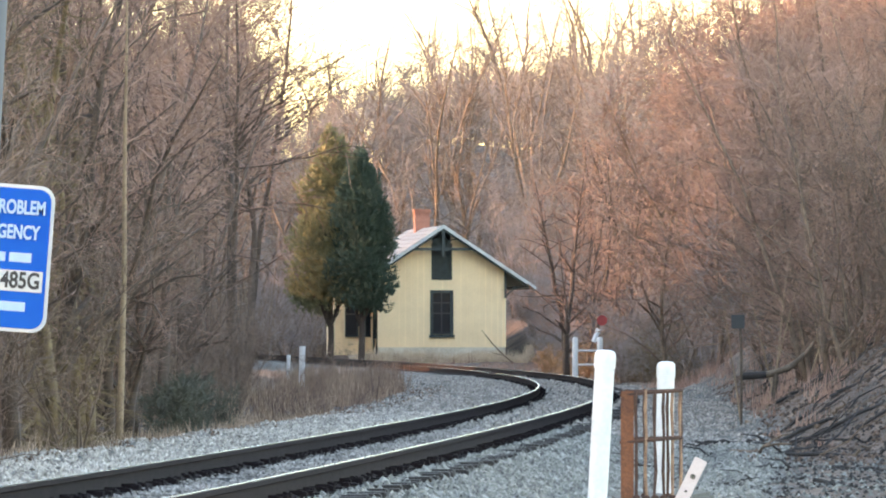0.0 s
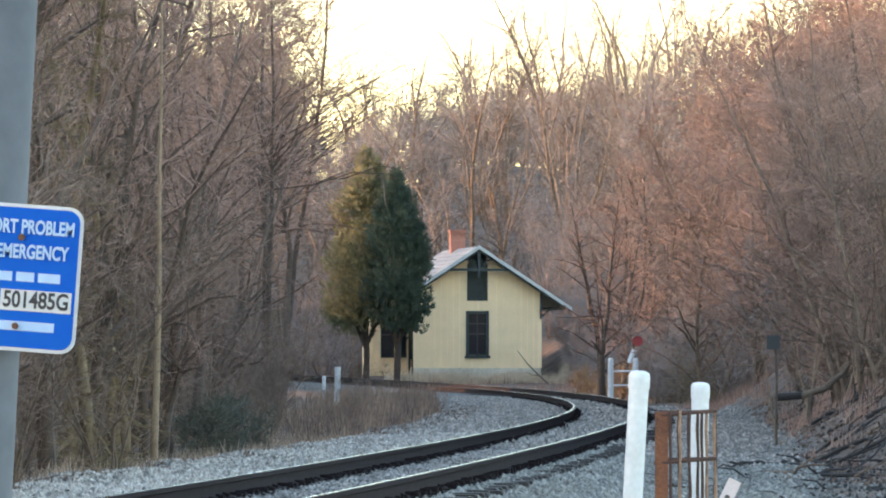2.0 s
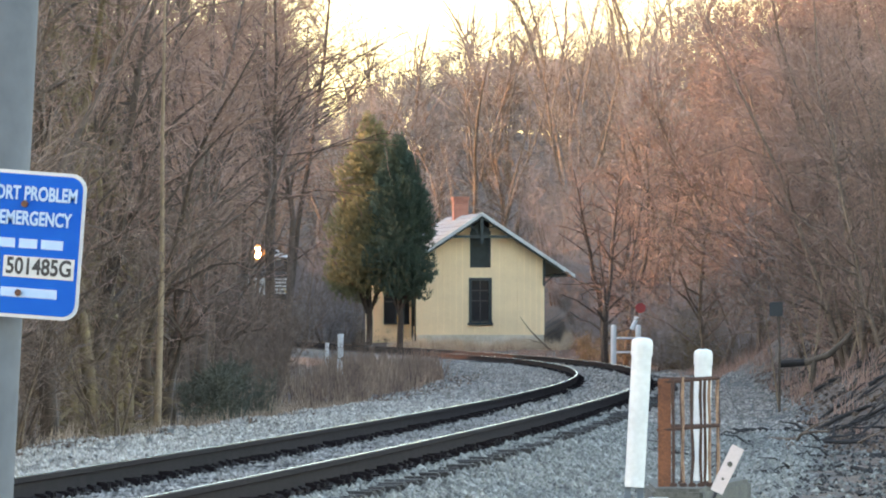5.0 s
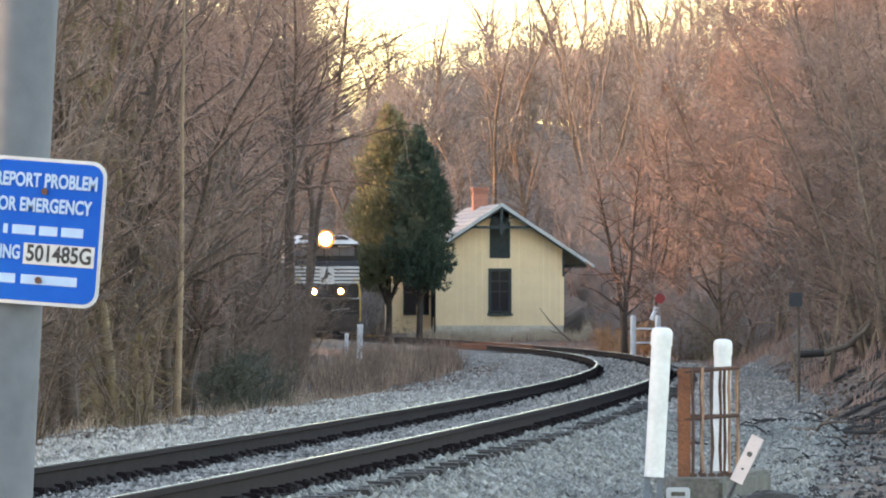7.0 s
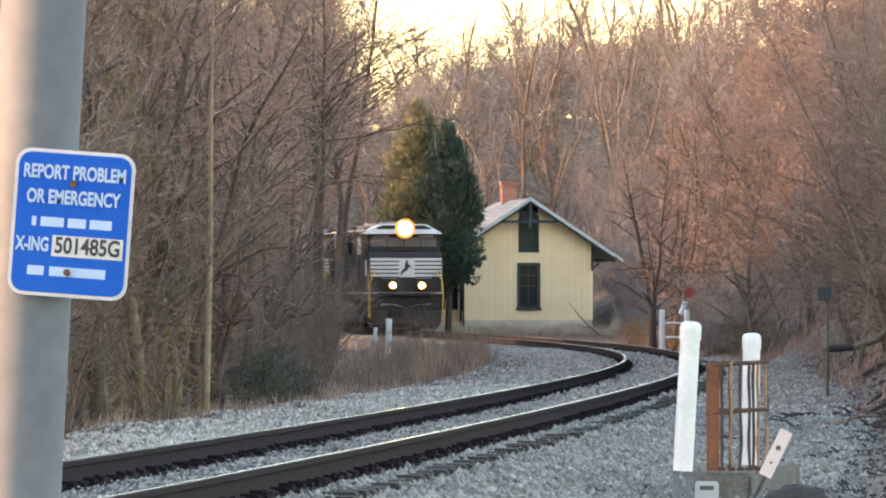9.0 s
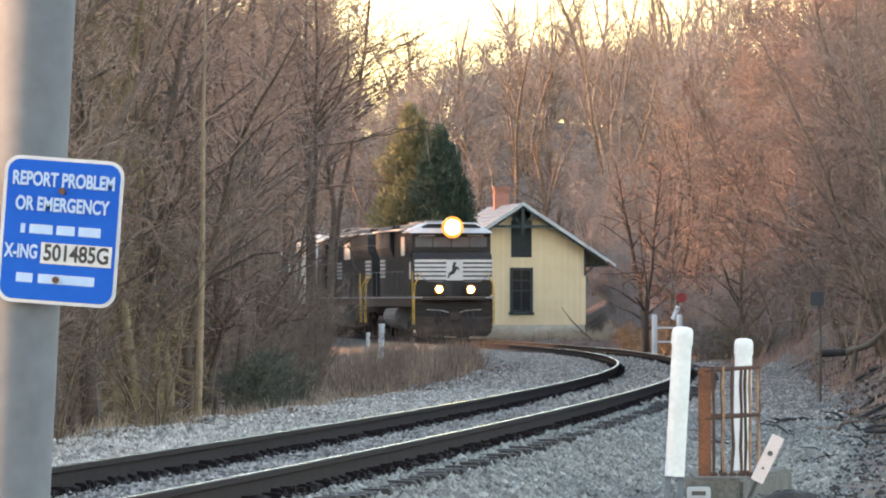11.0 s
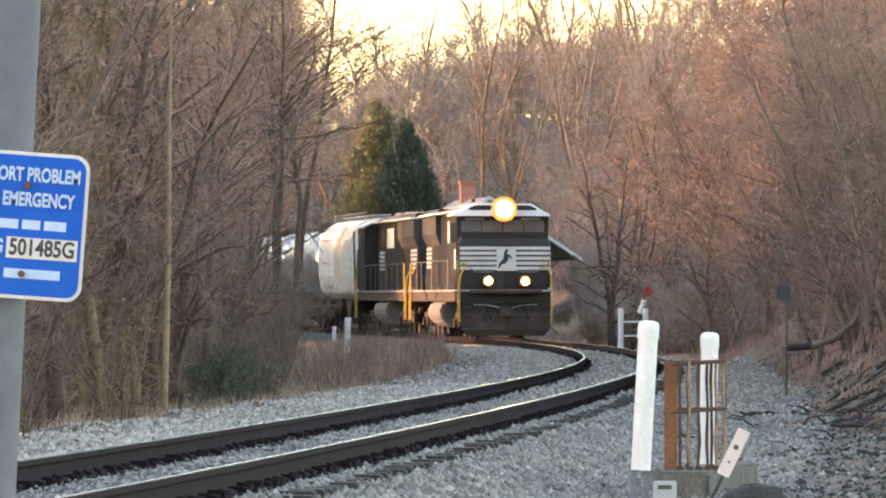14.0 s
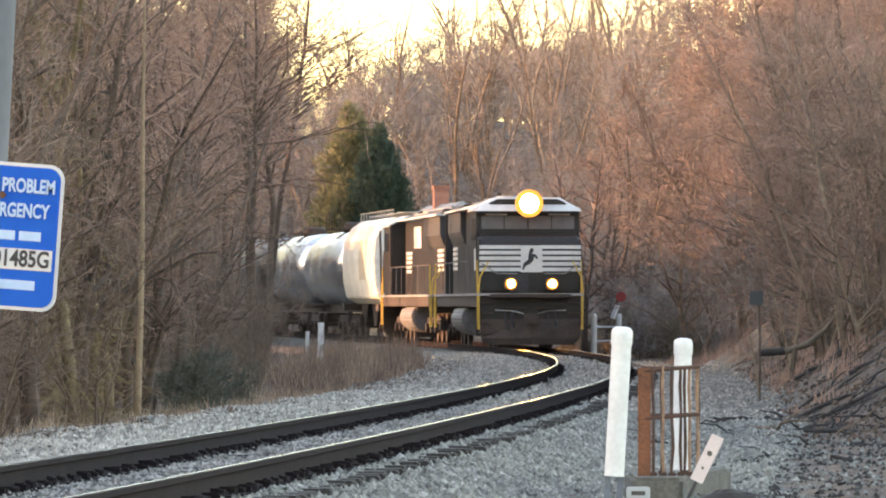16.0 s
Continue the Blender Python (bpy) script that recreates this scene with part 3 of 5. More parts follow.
def canopy(kind, n, y0, y1, where, tall, lean=6, seed=1):
    """Trees on the right bank whose crowns climb away from the line."""
    r = random.Random(seed)
    for i in range(n):
        y = y0 + (y1 - y0) * ((i + r.random()) / n)
        x = where(y, r)
        top = CAM_Z + y * float(np.interp(x / y, (0.008, 0.014, 0.020, 0.031, 0.036, 0.042, 0.060), (0.028, 0.032, 0.0355, 0.039, 0.044, 0.056, 0.066)))
        size = (top - float(ground_z(x, y))) / tall * r.uniform(0.72, 1.04)
        set_plant(kind, x, y, min(max(size, 0.3), 1.6), r.uniform(0, 360), r.randrange(9), (r.uniform(-lean, lean), r.uniform(-lean, lean)))


# ---- left woods ----
fill(BRUSH, 16, 46, 70, left_strip(3.4, 2.5, 0), (0.7, 1.0), seed=1)
fill(BRUSH, 16, 66, 104, left_strip(4.9, 5, 1.6), (0.6, 0.95), seed=2)
fill(TRUNKED, 19, 62, 110, left_strip(4.4, 3.5, 5.2), (0.85, 1.15), lean=5, seed=31)
fill(SAPLING, 18, 60, 130, left_strip(4.2, 7, 2.4), (0.8, 1.1), seed=3)
fill(BRUSH, 14, 100, 150, left_strip(6.0, 8, 2.8), (0.8, 1.2), seed=4)
fill(SAPLING, 34, 120, 215, left_strip(7.5, 10, 3.8), (1.1, 1.6), seed=6)
for x, y, k, size in ((-4.0, 136, 0, 0.94), (-4.4, 150, 1, 1.02), (-4.1, 130, 2, 0.92), (-5.5, 162, 0, 1.08), (-4.7, 143, 1, 0.97), (-4.6, 156, 2, 1.08), (-4.25, 146, 0, 0.95)):
    set_plant(EDGE, x, y, size, 75 * k + y, k, (0, 5.5))
fill(THICKET, 6, 160, 300, lambda y, r: r.uniform(-0.083 * y, min(float(line_x(y)) - 4.5, -0.036 * y - 2)), (0.8, 1.2), seed=8)
fill(TALL, 30, 200, 312, lambda y, r: r.uniform(-0.085 * y, min(float(line_x(y)) - 4.2, -0.029 * y)), (1.0, 1.35), seed=7)
fill(YOUNG, 20, 56, 112, left_strip(3.8, 3.5, 1.2), (0.8, 1.15), lean=4, seed=9)
fill(TALL, 10, 215, 300, lambda y, r: min(float(line_x(y)) - 4.2, -0.029 * y) - r.uniform(0, 3), (0.85, 1.1), seed=10)
fill(OVER, 12, 128, 205, lambda y, r: -0.0285 * y - r.uniform(0.8, 3.0), (0.9, 1.15), lean=6, seed=19)
# unseen woods on the sun's side, added to shade the line and station
joined_woods("deep_woods", "leafless grey brown woods added out of view beside the line for shade", SHADE_TREE, 44, 244, 440, lambda y, r: -0.085 * y - r.uniform(2, 40), (1.0, 1.35), 33)
joined_woods("deep_woods", "leafless grey brown woods added out of view before the curve for shade", SHADE_TREE, 14, 140, 186, lambda y, r: -0.085 * y - r.uniform(2, 40), (1.0, 1.35), 35)
# unseen undergrowth below them, added to stop sun between the trunks
fill(THICKET, 40, 180, 330, lambda y, r: -0.085 * y - r.uniform(1, 22), (1.0, 1.7), seed=34)
for x, y, k in ((-4.35, 71.0, 0), (-4.05, 74.0, 1), (-4.75, 76.0, 1)):
    set_plant(OLIVE, x, y, 0.85, 70 * k + 20, k)
for x, y, k in ((-3.35, 82.0, 0), (-3.1, 84.0, 1), (-3.5, 80.5, 2), (-3.2, 88.0, 1), (-3.0, 90.5, 0), (-3.7, 86.0, 2), (-3.35, 93.0, 1)):
    set_plant(GREEN, x, y, 0.62 + 0.16 * (k % 2), 90 * k + y, k, (6 - 5 * k, 4 * k))
# pale straight sapling at the wood's edge
set_plant(PALE, -3.54, 72.0, 1.0, 40, 0, (0, 3.2))

fill(BRUSH, 15, 104, 160, lambda y, r: -y * r.uniform(0.0295, 0.0375), (0.3, 0.6), lean=9, seed=44)
fill(BRUSH, 9, 104, 172, lambda y, r: float(line_x(y)) - r.uniform(4.4, 6.6), (0.16, 0.30), lean=10, seed=16)

# ---- right bank woods ----
fill(BRUSH, 26, 92, 180, right_strip(4.9, 6), (0.65, 1.15), lean=16, seed=12)
canopy(RED, 32, 138, 205, right_strip(4.8, 10), 9.3, lean=8, seed=11)
canopy(SHADY, 34, 96, 142, right_strip(4.4, 6), 7.8, lean=9, seed=41)
fill(THICKET, 36, 140, 300, lambda y, r: r.uniform(float(line_x(y)) + 4.6 if y < 190 else 6.3, 0.080 * y), (0.6, 1.0), lean=10, seed=15)
canopy(SHADY, 16, 116, 152, lambda y, r: y * r.uniform(0.061, 0.082), 7.0, lean=5, seed=48)
canopy(RED, 18, 195, 300, lambda y, r: r.uniform(5.6 if y < 255 else 7.0, 0.080 * y), 9.3, seed=13)
canopy(TALL, 10, 200, 310, lambda y, r: r.uniform(8.0, 0.080 * y), 15.0, seed=14)
set_plant(DARK, 4.72, 206.0, 0.62, 190, 0, (0, 6))
for x, y, k, lean in ((5.6, 214, 1, 3), (6.3, 226, 2, -2), (5.4, 238, 0, 4), (7.2, 222, 1, 0), (6.6, 250, 2, 2), (8.2, 236, 0, -3)):
    set_plant(DARK, x, y, 0.66, 80 * k, k, (0, lean))
for x, y, k in ((7.2, 212.0, 0), (7.8, 215.0, 1), (6.9, 217.5, 2)):
    set_plant(TAN, x, y, 1.4, 70 * k, k)

for x, y, tilt in ((6.15, 112, -13), (6.35, 113, -16), (6.5, 115, -11), (6.9, 112, -17), (7.3, 114, -12), (5.9, 116, -9)):
    set_plant(PALE, x, y, 0.42, 50 * y, 0, (0, tilt))
fill(THICKET, 10, 302, 318, lambda y, r: r.uniform(4.7, 7.5), (0.45, 0.75), lean=8, seed=47)
fill(THICKET, 22, 188, 226, lambda y, r: r.uniform(5.9, 10.5), (0.4, 0.75), lean=9, seed=45)
fill(TAN, 14, 186, 224, lambda y, r: float(line_x(y)) + r.uniform(4.2, 7.5), (0.7, 1.3), lean=8, seed=46)
set_plant(FOREST, 8.2, 262, 0.86, 130, 1)
fill(YOUNG, 12, 94, 150, right_strip(5.2, 7), (0.7, 1.05), lean=12, seed=17)
fill(THICKET, 14, 278, 312, lambda y, r: r.uniform(5.6, 10.5), (0.5, 0.85), lean=8, seed=18)

fill(THICKET, 12, 258, 298, lambda y, r: r.uniform(5.0, 8.0), (0.35, 0.6), lean=8, seed=24)

# ---- far woods ----
fill(FOREST, 60, 325, 418, lambda y, r: r.uniform(-0.05 * y, 0.05 * y), (0.86, 1.17), seed=32)
fill(TALL, 32, 322, 425, lambda y, r: r.uniform(-0.06 * y, 0.072 * y), (0.66, 0.94), seed=21)
fill(THICKET, 44, 318, 372, lambda y, r: r.uniform(-0.03 * y, 0.05 * y), (1.0, 1.7), seed=22)
joined_woods("far_woods", "leafless woods along the far ridge, haze in their grey colour", FAR, 70, 425, 496, lambda y, r: r.uniform(-0.06 * y, 0.068 * y), (0.65, 1.08), 23)

joined_woods("far_woods", "leafless woods at the foot of the ridge, haze in their grey colour", FAR, 20, 440, 496, lambda y, r: r.uniform(-0.02 * y, 0.025 * y), (0.75, 1.0), 25)


def cedar(x, y, height, radius, mat, label, seed):
    """A dense evergreen: trunk, and a crown of many upturned sprays."""
    r = random.Random(seed)
    t = thing("cedar_tree", label, "tree", pose(x, y, float(ground_z(x, y))), "cedars beside the station")
    wood, leaf = Shape(), Shape()
    wood.path([(0, 0, -0.3), (0.05, 0, 1.5), (-0.05, 0.05, 4), (0, 0, height * 0.95)], [0.17, 0.14, 0.11, 0.02], 8)
    for k in range(7):
        a = r.uniform(0, 6.28)
        wood.path([(0, 0, 1.7), (math.cos(a) * 0.4, math.sin(a) * 0.4, 2.7), (math.cos(a) * radius * 0.7, math.sin(a) * radius * 0.7, 4.0)], [0.1, 0.07, 0.02], 5)
    lobes = []
    for k in range(52):
        u = (k + r.random()) / 52
        a = r.uniform(0, 6.283)
        wide = radius * min(1, (1 - u) ** 0.5 * 1.3) * min(1, 0.88 + u)
        off = wide * r.uniform(0.35, 0.62)
        lobes.append((Vector((math.cos(a) * off, math.sin(a) * off, 2.9 + (height - 3.7) * u)), wide * r.uniform(0.45, 0.62) + 0.12, r.uniform(0.7, 1.15)))
    for k in range(8600):
        c, w, hgt = lobes[r.randrange(len(lobes))]
        d = Vector((r.gauss(0, 1), r.gauss(0, 1), r.gauss(0, 1))).normalized() * r.uniform(0.5, 1.0)
        p = c + Vector((d.x * w, d.y * w, d.z * hgt))
        out = Vector((d.x, d.y, 0.9)).normalized()
        for _ in range(4):
            q = (out + Vector((r.gauss(0, 0.4), r.gauss(0, 0.4), r.gauss(0, 0.4)))).normalized()
            leaf.add(*sliver(p, p + q * r.uniform(0.15, 0.34), r.uniform(0.022, 0.045)))
    part("trunk", wood, M["bark_dark"], t)
    part("crown", leaf, M[mat], t, "dense scaly evergreen foliage")


cedar(-4.42, 293.0, 11.3, 2.0, "cedar_gold", "tall evergreen cedar with yellowish green foliage", 3)
cedar(-2.95, 291.5, 10.1, 1.68, "cedar", "tall evergreen cedar with dark green foliage", 4)


# ---- the station ----
def station():
    h = thing("station_house", "small old yellow wooden railway station with gabled roof", "building", pose(0.86, 300, float(rail_z(280)) - 0.10, 0, 0, 7.0))
    W, D, A = 3.03, 13.0, 6.25
    slope = (A - 3.30) / 4.44
    wall_top = A - slope * W - 0.12
    # front gable with its two openings
    wf = Shape()
    wf.prism([(-W, 0), (-0.53, 0), (-0.53, 3.12), (-W, 3.12)], "y", 0, 0.15)
    wf.prism([(0.53, 0), (W, 0), (W, 3.12), (0.53, 3.12)], "y", 0, 0.15)
    wf.prism([(-0.53, 0), (0.53, 0), (0.53, 0.95), (-0.53, 0.95)], "y", 0, 0.15)
    wf.prism([(-W, 3.12), (-0.45, 3.12), (-0.45, A - slope * 0.45 - 0.12), (-W, wall_top)], "y", 0, 0.15)
    wf.prism([(0.45, 3.12), (W, 3.12), (W, wall_top), (0.45, A - slope * 0.45 - 0.12)], "y", 0, 0.15)
    wf.prism([(-0.45, 3.12), (0.45, 3.12), (0.45, 3.7), (-0.45, 3.7)], "y", 0, 0.15)
    front = part("wall", wf, M["siding"], h, "yellow painted vertical board wall", weld=True)
    for x in np.arange(-W + 0.06, W, 0.30):
        top = A - slope * abs(x) - 0.14
        spans = [(0.5, top)]
        if abs(x) < 0.58:
            spans = [(0.5, 0.9), (3.2, 3.62)]
        for a, b in spans:
            part("batten", Shape().box(x - 0.02, -0.02, a, x + 0.025, -0.001, b), M["siding"], front)
    for sx in (-1, 1):
        side = Shape().box(min(sx * W, sx * (W - 0.15)), 0.151, 0, max(sx * W, sx * (W - 0.15)), D, wall_top)
        sw = part("wall", side, M["siding"], h)
        for y in np.arange(0.2, D, 0.30):
            part("batten", Shape().box(min(sx * (W + 0.001), sx * (W + 0.022)), y - 0.025, 0.4, max(sx * (W + 0.001), sx * (W + 0.022)), y + 0.025, wall_top - 0.05), M["siding"], sw)
    part("wall", Shape().prism([(-W, 0), (W, 0), (W, wall_top), (0, A - 0.12), (-W, wall_top)], "y", D, D + 0.15), M["siding"], h)
    part("stone_base", Shape().box(-W - 0.05, -0.05, -0.6, W + 0.05, D + 0.2, 0.38), M["plaster"], h, "stained grey plaster base", bevel=0.02)
    for sx in (-1, 1):
        part("corner_board", Shape().box(sx * W - 0.09, -0.03, 0.38, sx * W + 0.09, -0.002, wall_top + 0.05), M["siding"], h)
    # lower sash window
    wd = part("window", Shape().box(-0.45, 0.06, 1.02, 0.45, 0.075, 3.05), M["glass"], h, "dark sash window")
    fr = Shape()
    for b in ((-0.56, -0.05, 0.92, -0.42, 0.1, 3.14), (0.42, -0.05, 0.92, 0.56, 0.1, 3.14), (-0.42, -0.05, 3.0, 0.42, 0.1, 3.14), (-0.62, -0.09, 0.86, 0.62, 0.1, 0.98)):
        fr.box(*b)
    part("frame", fr, M["trim_green"], wd)
    sash = Shape()
    for z in (1.02, 2.0, 2.5):
        sash.box(-0.42, 0.02, z, 0.42, 0.055, z + 0.055)
    sash.box(-0.02, 0.022, 0.98, 0.02, 0.054, 3.0)
    part("sash", sash, M["box_dark"], wd)
    # upper louvred opening with pointed head
    up = part("louvre", Shape().prism([(-0.45, 3.72), (0.45, 3.72), (0.45, 5.45), (0, 5.95), (-0.45, 5.45)], "y", 0.05, 0.09), M["trim_green"], h, "dark green louvred opening in the gable")
    for z in np.arange(3.8, 5.4, 0.12):
        part("slat", Shape().box(-0.40, 0.0, z, 0.40, 0.045, z + 0.03), M["trim_green"], up)
    lf = Shape()
    for b in ((-0.50, -0.04, 3.64, -0.41, 0.05, 5.4), (0.41, -0.04, 3.64, 0.50, 0.05, 5.4), (-0.41, -0.04, 3.64, 0.41, 0.05, 3.74)):
        lf.box(*b)
    part("frame", lf, M["trim_green"], up)
    # roof: two slopes with deep eaves, front overhang
    for sx in (-1, 1):
        prof = [(0, A), (sx * 4.44, A - slope * 4.44), (sx * 4.44, A - slope * 4.44 - 0.10), (0, A - 0.10)]
        rf = part("roof", Shape().prism(prof if sx > 0 else prof[::-1], "y", -0.75, D + 0.7), M["roofing"], h, "grey weathered roof slope")
        for k in range(14):
            x0, x1 = 4.42 * k / 14, 4.42 * (k + 1) / 14
            part("course", Shape().prism([(sx * x0, A - slope * x0 + 0.004), (sx * x1, A - slope * x1 + 0.03), (sx * x1, A - slope * x1 + 0.004)], "y", -0.74, D + 0.69), M["roofing"], rf)
        edge = [(0, A + 0.05), (sx * 4.50, A - slope * 4.50 + 0.05), (sx * 4.50, A - slope * 4.50 - 0.13), (0, A - 0.13)]
        part("fascia", Shape().prism(edge, "y", -0.80, -0.752), M["fascia"], h, "pale painted verge board")
        part("soffit_board", Shape().prism([(0, A - 0.14), (sx * 4.4, A - slope * 4.4 - 0.14), (sx * 4.4, A - slope * 4.4 - 0.24), (0, A - 0.24)], "y", -0.70, -0.60), M["trim_green"], h)
        # eaves brackets
        for y in (-0.2, 3.2, 6.6, 10.0):
            b = Shape()
            b.box(sx * W + (0.0 if sx > 0 else -0.1), y, 2.75, sx * W + (0.1 if sx > 0 else 0.0), y + 0.1, wall_top - 0.1)
            b.path([(sx * (W + 0.05), y + 0.05, 2.85), (sx * (W + 0.5), y + 0.05, 3.25), (sx * (W + 1.1), y + 0.05, A - slope * (W + 1.1) - 0.16)], 0.06, 4)
            part("bracket", b, M["trim_green"], h)
    # gable truss
    tr = Shape()
    tr.box(-1.55, -0.70, 5.06, 1.55, -0.58, 5.18)
    tr.box(-0.07, -0.71, 4.75, 0.07, -0.57, A - 0.15)
    for sx in (-1, 1):
        tr.path([(sx * 0.05, -0.64, 5.0), (sx * 0.35, -0.64, 5.55), (sx * 0.75, -0.64, 5.62)], 0.045, 4)
    part("gable_truss", tr, M["trim_green"], h, "dark green gable truss with king post")
    # bay on the track side
    BAY = 1.95
    bay = part("bay", Shape().box(-W - BAY, 2.2, 0.0, -W - 0.002, 5.6, 3.3), M["siding"], h, "projecting bay with tall windows")
    for x, w in ((-W - 1.12, 0.27), (-W - 0.30, 0.10)):
        p = part("window", Shape().box(x - w, 2.165, 0.95, x + w, 2.199, 3.0), M["glass"], bay)
        part("frame", Shape().box(x - w - 0.07, 2.12, 0.88, x - w, 2.2, 3.07).box(x + w, 2.12, 0.88, x + w + 0.07, 2.2, 3.07).box(x - w, 2.13, 3.0, x + w, 2.2, 3.07).box(x - w, 2.11, 0.88, x + w, 2.2, 0.95), M["trim_green"], p)
        part("sash", Shape().box(x - w, 2.14, 1.96, x + w, 2.16, 2.02), M["box_dark"], p)
    for x in (-W - BAY, -W - 1.5, -W - 0.62, -W - 0.12):
        part("post", Shape().box(x - 0.05, 2.06, 0.0, x + 0.06, 2.115, 3.3), M["siding"], bay)
    for y in (2.7, 4.0):
        part("window", Shape().box(-W - BAY - 0.025, y, 0.9, -W - BAY - 0.001, y + 0.9, 3.1), M["glass"], bay)
    part("bay_roof", Shape().prism([(-W - BAY - 0.4, 3.30), (-W, 3.62), (-W, 3.55), (-W - BAY - 0.4, 3.22)], "y", 1.9, 5.9), M["roofing"], h, "low grey roof over the bay")
    part("window", Shape().box(-W - 0.04, 0.5, 0.8, -W - 0.001, 1.6, 3.1), M["glass"], h)
    for y in (0.35, 1.65, 6.2, 7.6, 9.0):
        part("post", Shape().box(-W - 0.12, y, 0.0, -W - 0.03, y + 0.12, 3.3), M["trim_green"], h)
    # chimney
    ch = part("chimney", Shape().box(-0.36, 7.6, 5.6, 0.36, 8.3, 6.85), M["brick"], h, "red brick chimney")
    for k, z in enumerate(np.arange(6.86, 7.2, 0.085)):
        g = 0.0 if k < 2 else 0.05
        part("brick_course", Shape().box(-0.36 - g, 7.6 - g, z, 0.36 + g, 8.3 + g, z + 0.075), M["brick"], ch)


station()


# ---- crossing mast and sign ----
def lettering(text, size, x, z, mat, parent, m, squeeze=0.8):
    cu = bpy.data.curves.new("lettering", "FONT")
    cu.body, cu.size, cu.align_x, cu.align_y, cu.extrude, cu.offset = text, size, "CENTER", "CENTER", 0.0004, 0.0011
    tmp = bpy.data.objects.new("lettering", cu)
    scene.collection.objects.link(tmp)
    bpy.context.view_layer.update()
    me = bpy.data.meshes.new_from_object(tmp.evaluated_get(bpy.context.evaluated_depsgraph_get()))
    bpy.data.objects.remove(tmp)
    me.transform(m @ pose(x, -0.0035, z, 90, 0, 0) @ Matrix.Diagonal((squeeze, 1, 1, 1)))
    me.materials.clear()
    me.materials.append(mat)
    ob = new("lettering", me)
    ob.parent = parent
    return ob


def rounded(w, h, r, n=6):
    pts = []
    for cx, cz, a0 in ((w - r, h - r, 0), (r - w, h - r, 90), (r - w, r - h, 180), (w - r, r - h, 270)):
        pts += [(cx + r * math.cos(radians(a0 + 90 * k / n)), cz + r * math.sin(radians(a0 + 90 * k / n))) for k in range(n + 1)]
    return pts


def mast_and_sign():
    x, y = -0.879, 11.24
    g = float(ground_z(x, y))
    lean = math.tan(radians(2.9))
    t = thing("crossing_mast", "grey galvanised steel crossing mast, slightly leaning", "post", pose(x, y, g))
    z0 = 1.7 - g
    mast = part("pole", Shape().path([(lean * (z - z0), 0.09, z) for z in (-0.2, 1.0, 2.0, 3.0, 4.2)], 0.078, 40), M["galv"], t, "round galvanised steel tube", smooth=True)
    part("base_collar", Shape().path([(lean * (0 - z0), 0.09, -0.1), (lean * (0.2 - z0), 0.09, 0.2)], 0.11, 24), M["galv"], mast)
    s = thing("crossing_sign", "blue emergency notice plate with white border and lettering on the mast", "sign", pose(-0.800, 11.24 - 0.004, 1.712, 0, 4.2, 0))
    part("plate", Shape().prism(rounded(0.1085, 0.1330, 0.028), "y", 0.0, 0.003), M["sign_white"], s, "white reflective border")
    part("face", Shape().prism(rounded(0.1020, 0.1265, 0.023), "y", -0.0015, -0.0001), M["sign_blue"], s, "blue reflective face")
    i = Matrix()
    lettering("REPORT PROBLEM", 0.0345, 0, 0.091, M["sign_text"], s, i, 0.66)
    lettering("OR EMERGENCY", 0.0345, 0, 0.046, M["sign_text"], s, i, 0.66)
    for k, (a, b) in enumerate(((-0.072, -0.064), (-0.056, -0.014), (-0.007, 0.026), (0.033, 0.073))):
        part("bar", Shape().box(a, -0.0022, -0.007, b, -0.0016, 0.010), M["sign_text"], s)
    lettering("X-ING", 0.0345, -0.068, -0.041, M["sign_text"], s, i, 0.62)
    part("number_panel", Shape().box(-0.0325, -0.003, -0.060, 0.096, -0.0016, -0.022), M["sign_white"], s)
    lettering("501485G", 0.041, 0.032, -0.041, M["ink"], s, i, 0.78)
    for a, b in ((-0.074, -0.044), (-0.034, 0.068)):
        part("bar", Shape().box(a, -0.0022, -0.096, b, -0.0016, -0.079), M["sign_text"], s)
    for z in (0.073, -0.088):
        part("bolt", Shape().tube((-0.002, -0.008, z), (-0.002, 0.0, z), 0.0065, n=8), M["rust_dark"], s, "rusty bolt")


mast_and_sign()


# ---- white pipes, cage and headwall beside the track ----
def pipe_post(x, y, z, h, r, lean, stub):
    t = thing("marker_pipe", "white plastic pipe post with cap", "post", pose(x, y, z, 0, lean, 0), "white pipe posts")
    part("sleeve", Shape().path([(0, 0, 0), (0, 0, h - 0.12)], r, 28), M["pvc"], t, smooth=False)
    part("cap", Shape().path([(0, 0, h - 0.13), (0, 0, h - 0.045), (0, 0, h - 0.02), (0, 0, h - 0.006), (0, 0, h)], [r * 1.09, r * 1.09, r * 1.0, r * 0.75, r * 0.35], 28), M["pvc"], t)
    if stub:
        for dx in (-0.045, 0.045):
            part("stake", Shape().box(dx - 0.022, -0.02, -stub, dx + 0.022, 0.02, 0.02), M["galv"], t, "galvanised steel stake")
    return t


pipe_post(1.212, 44.0, 0.332, 1.06, 0.070, 3.2, 0.30)
pipe_post(1.915, 50.0, 0.205, 1.065, 0.070, 1.0, 0)


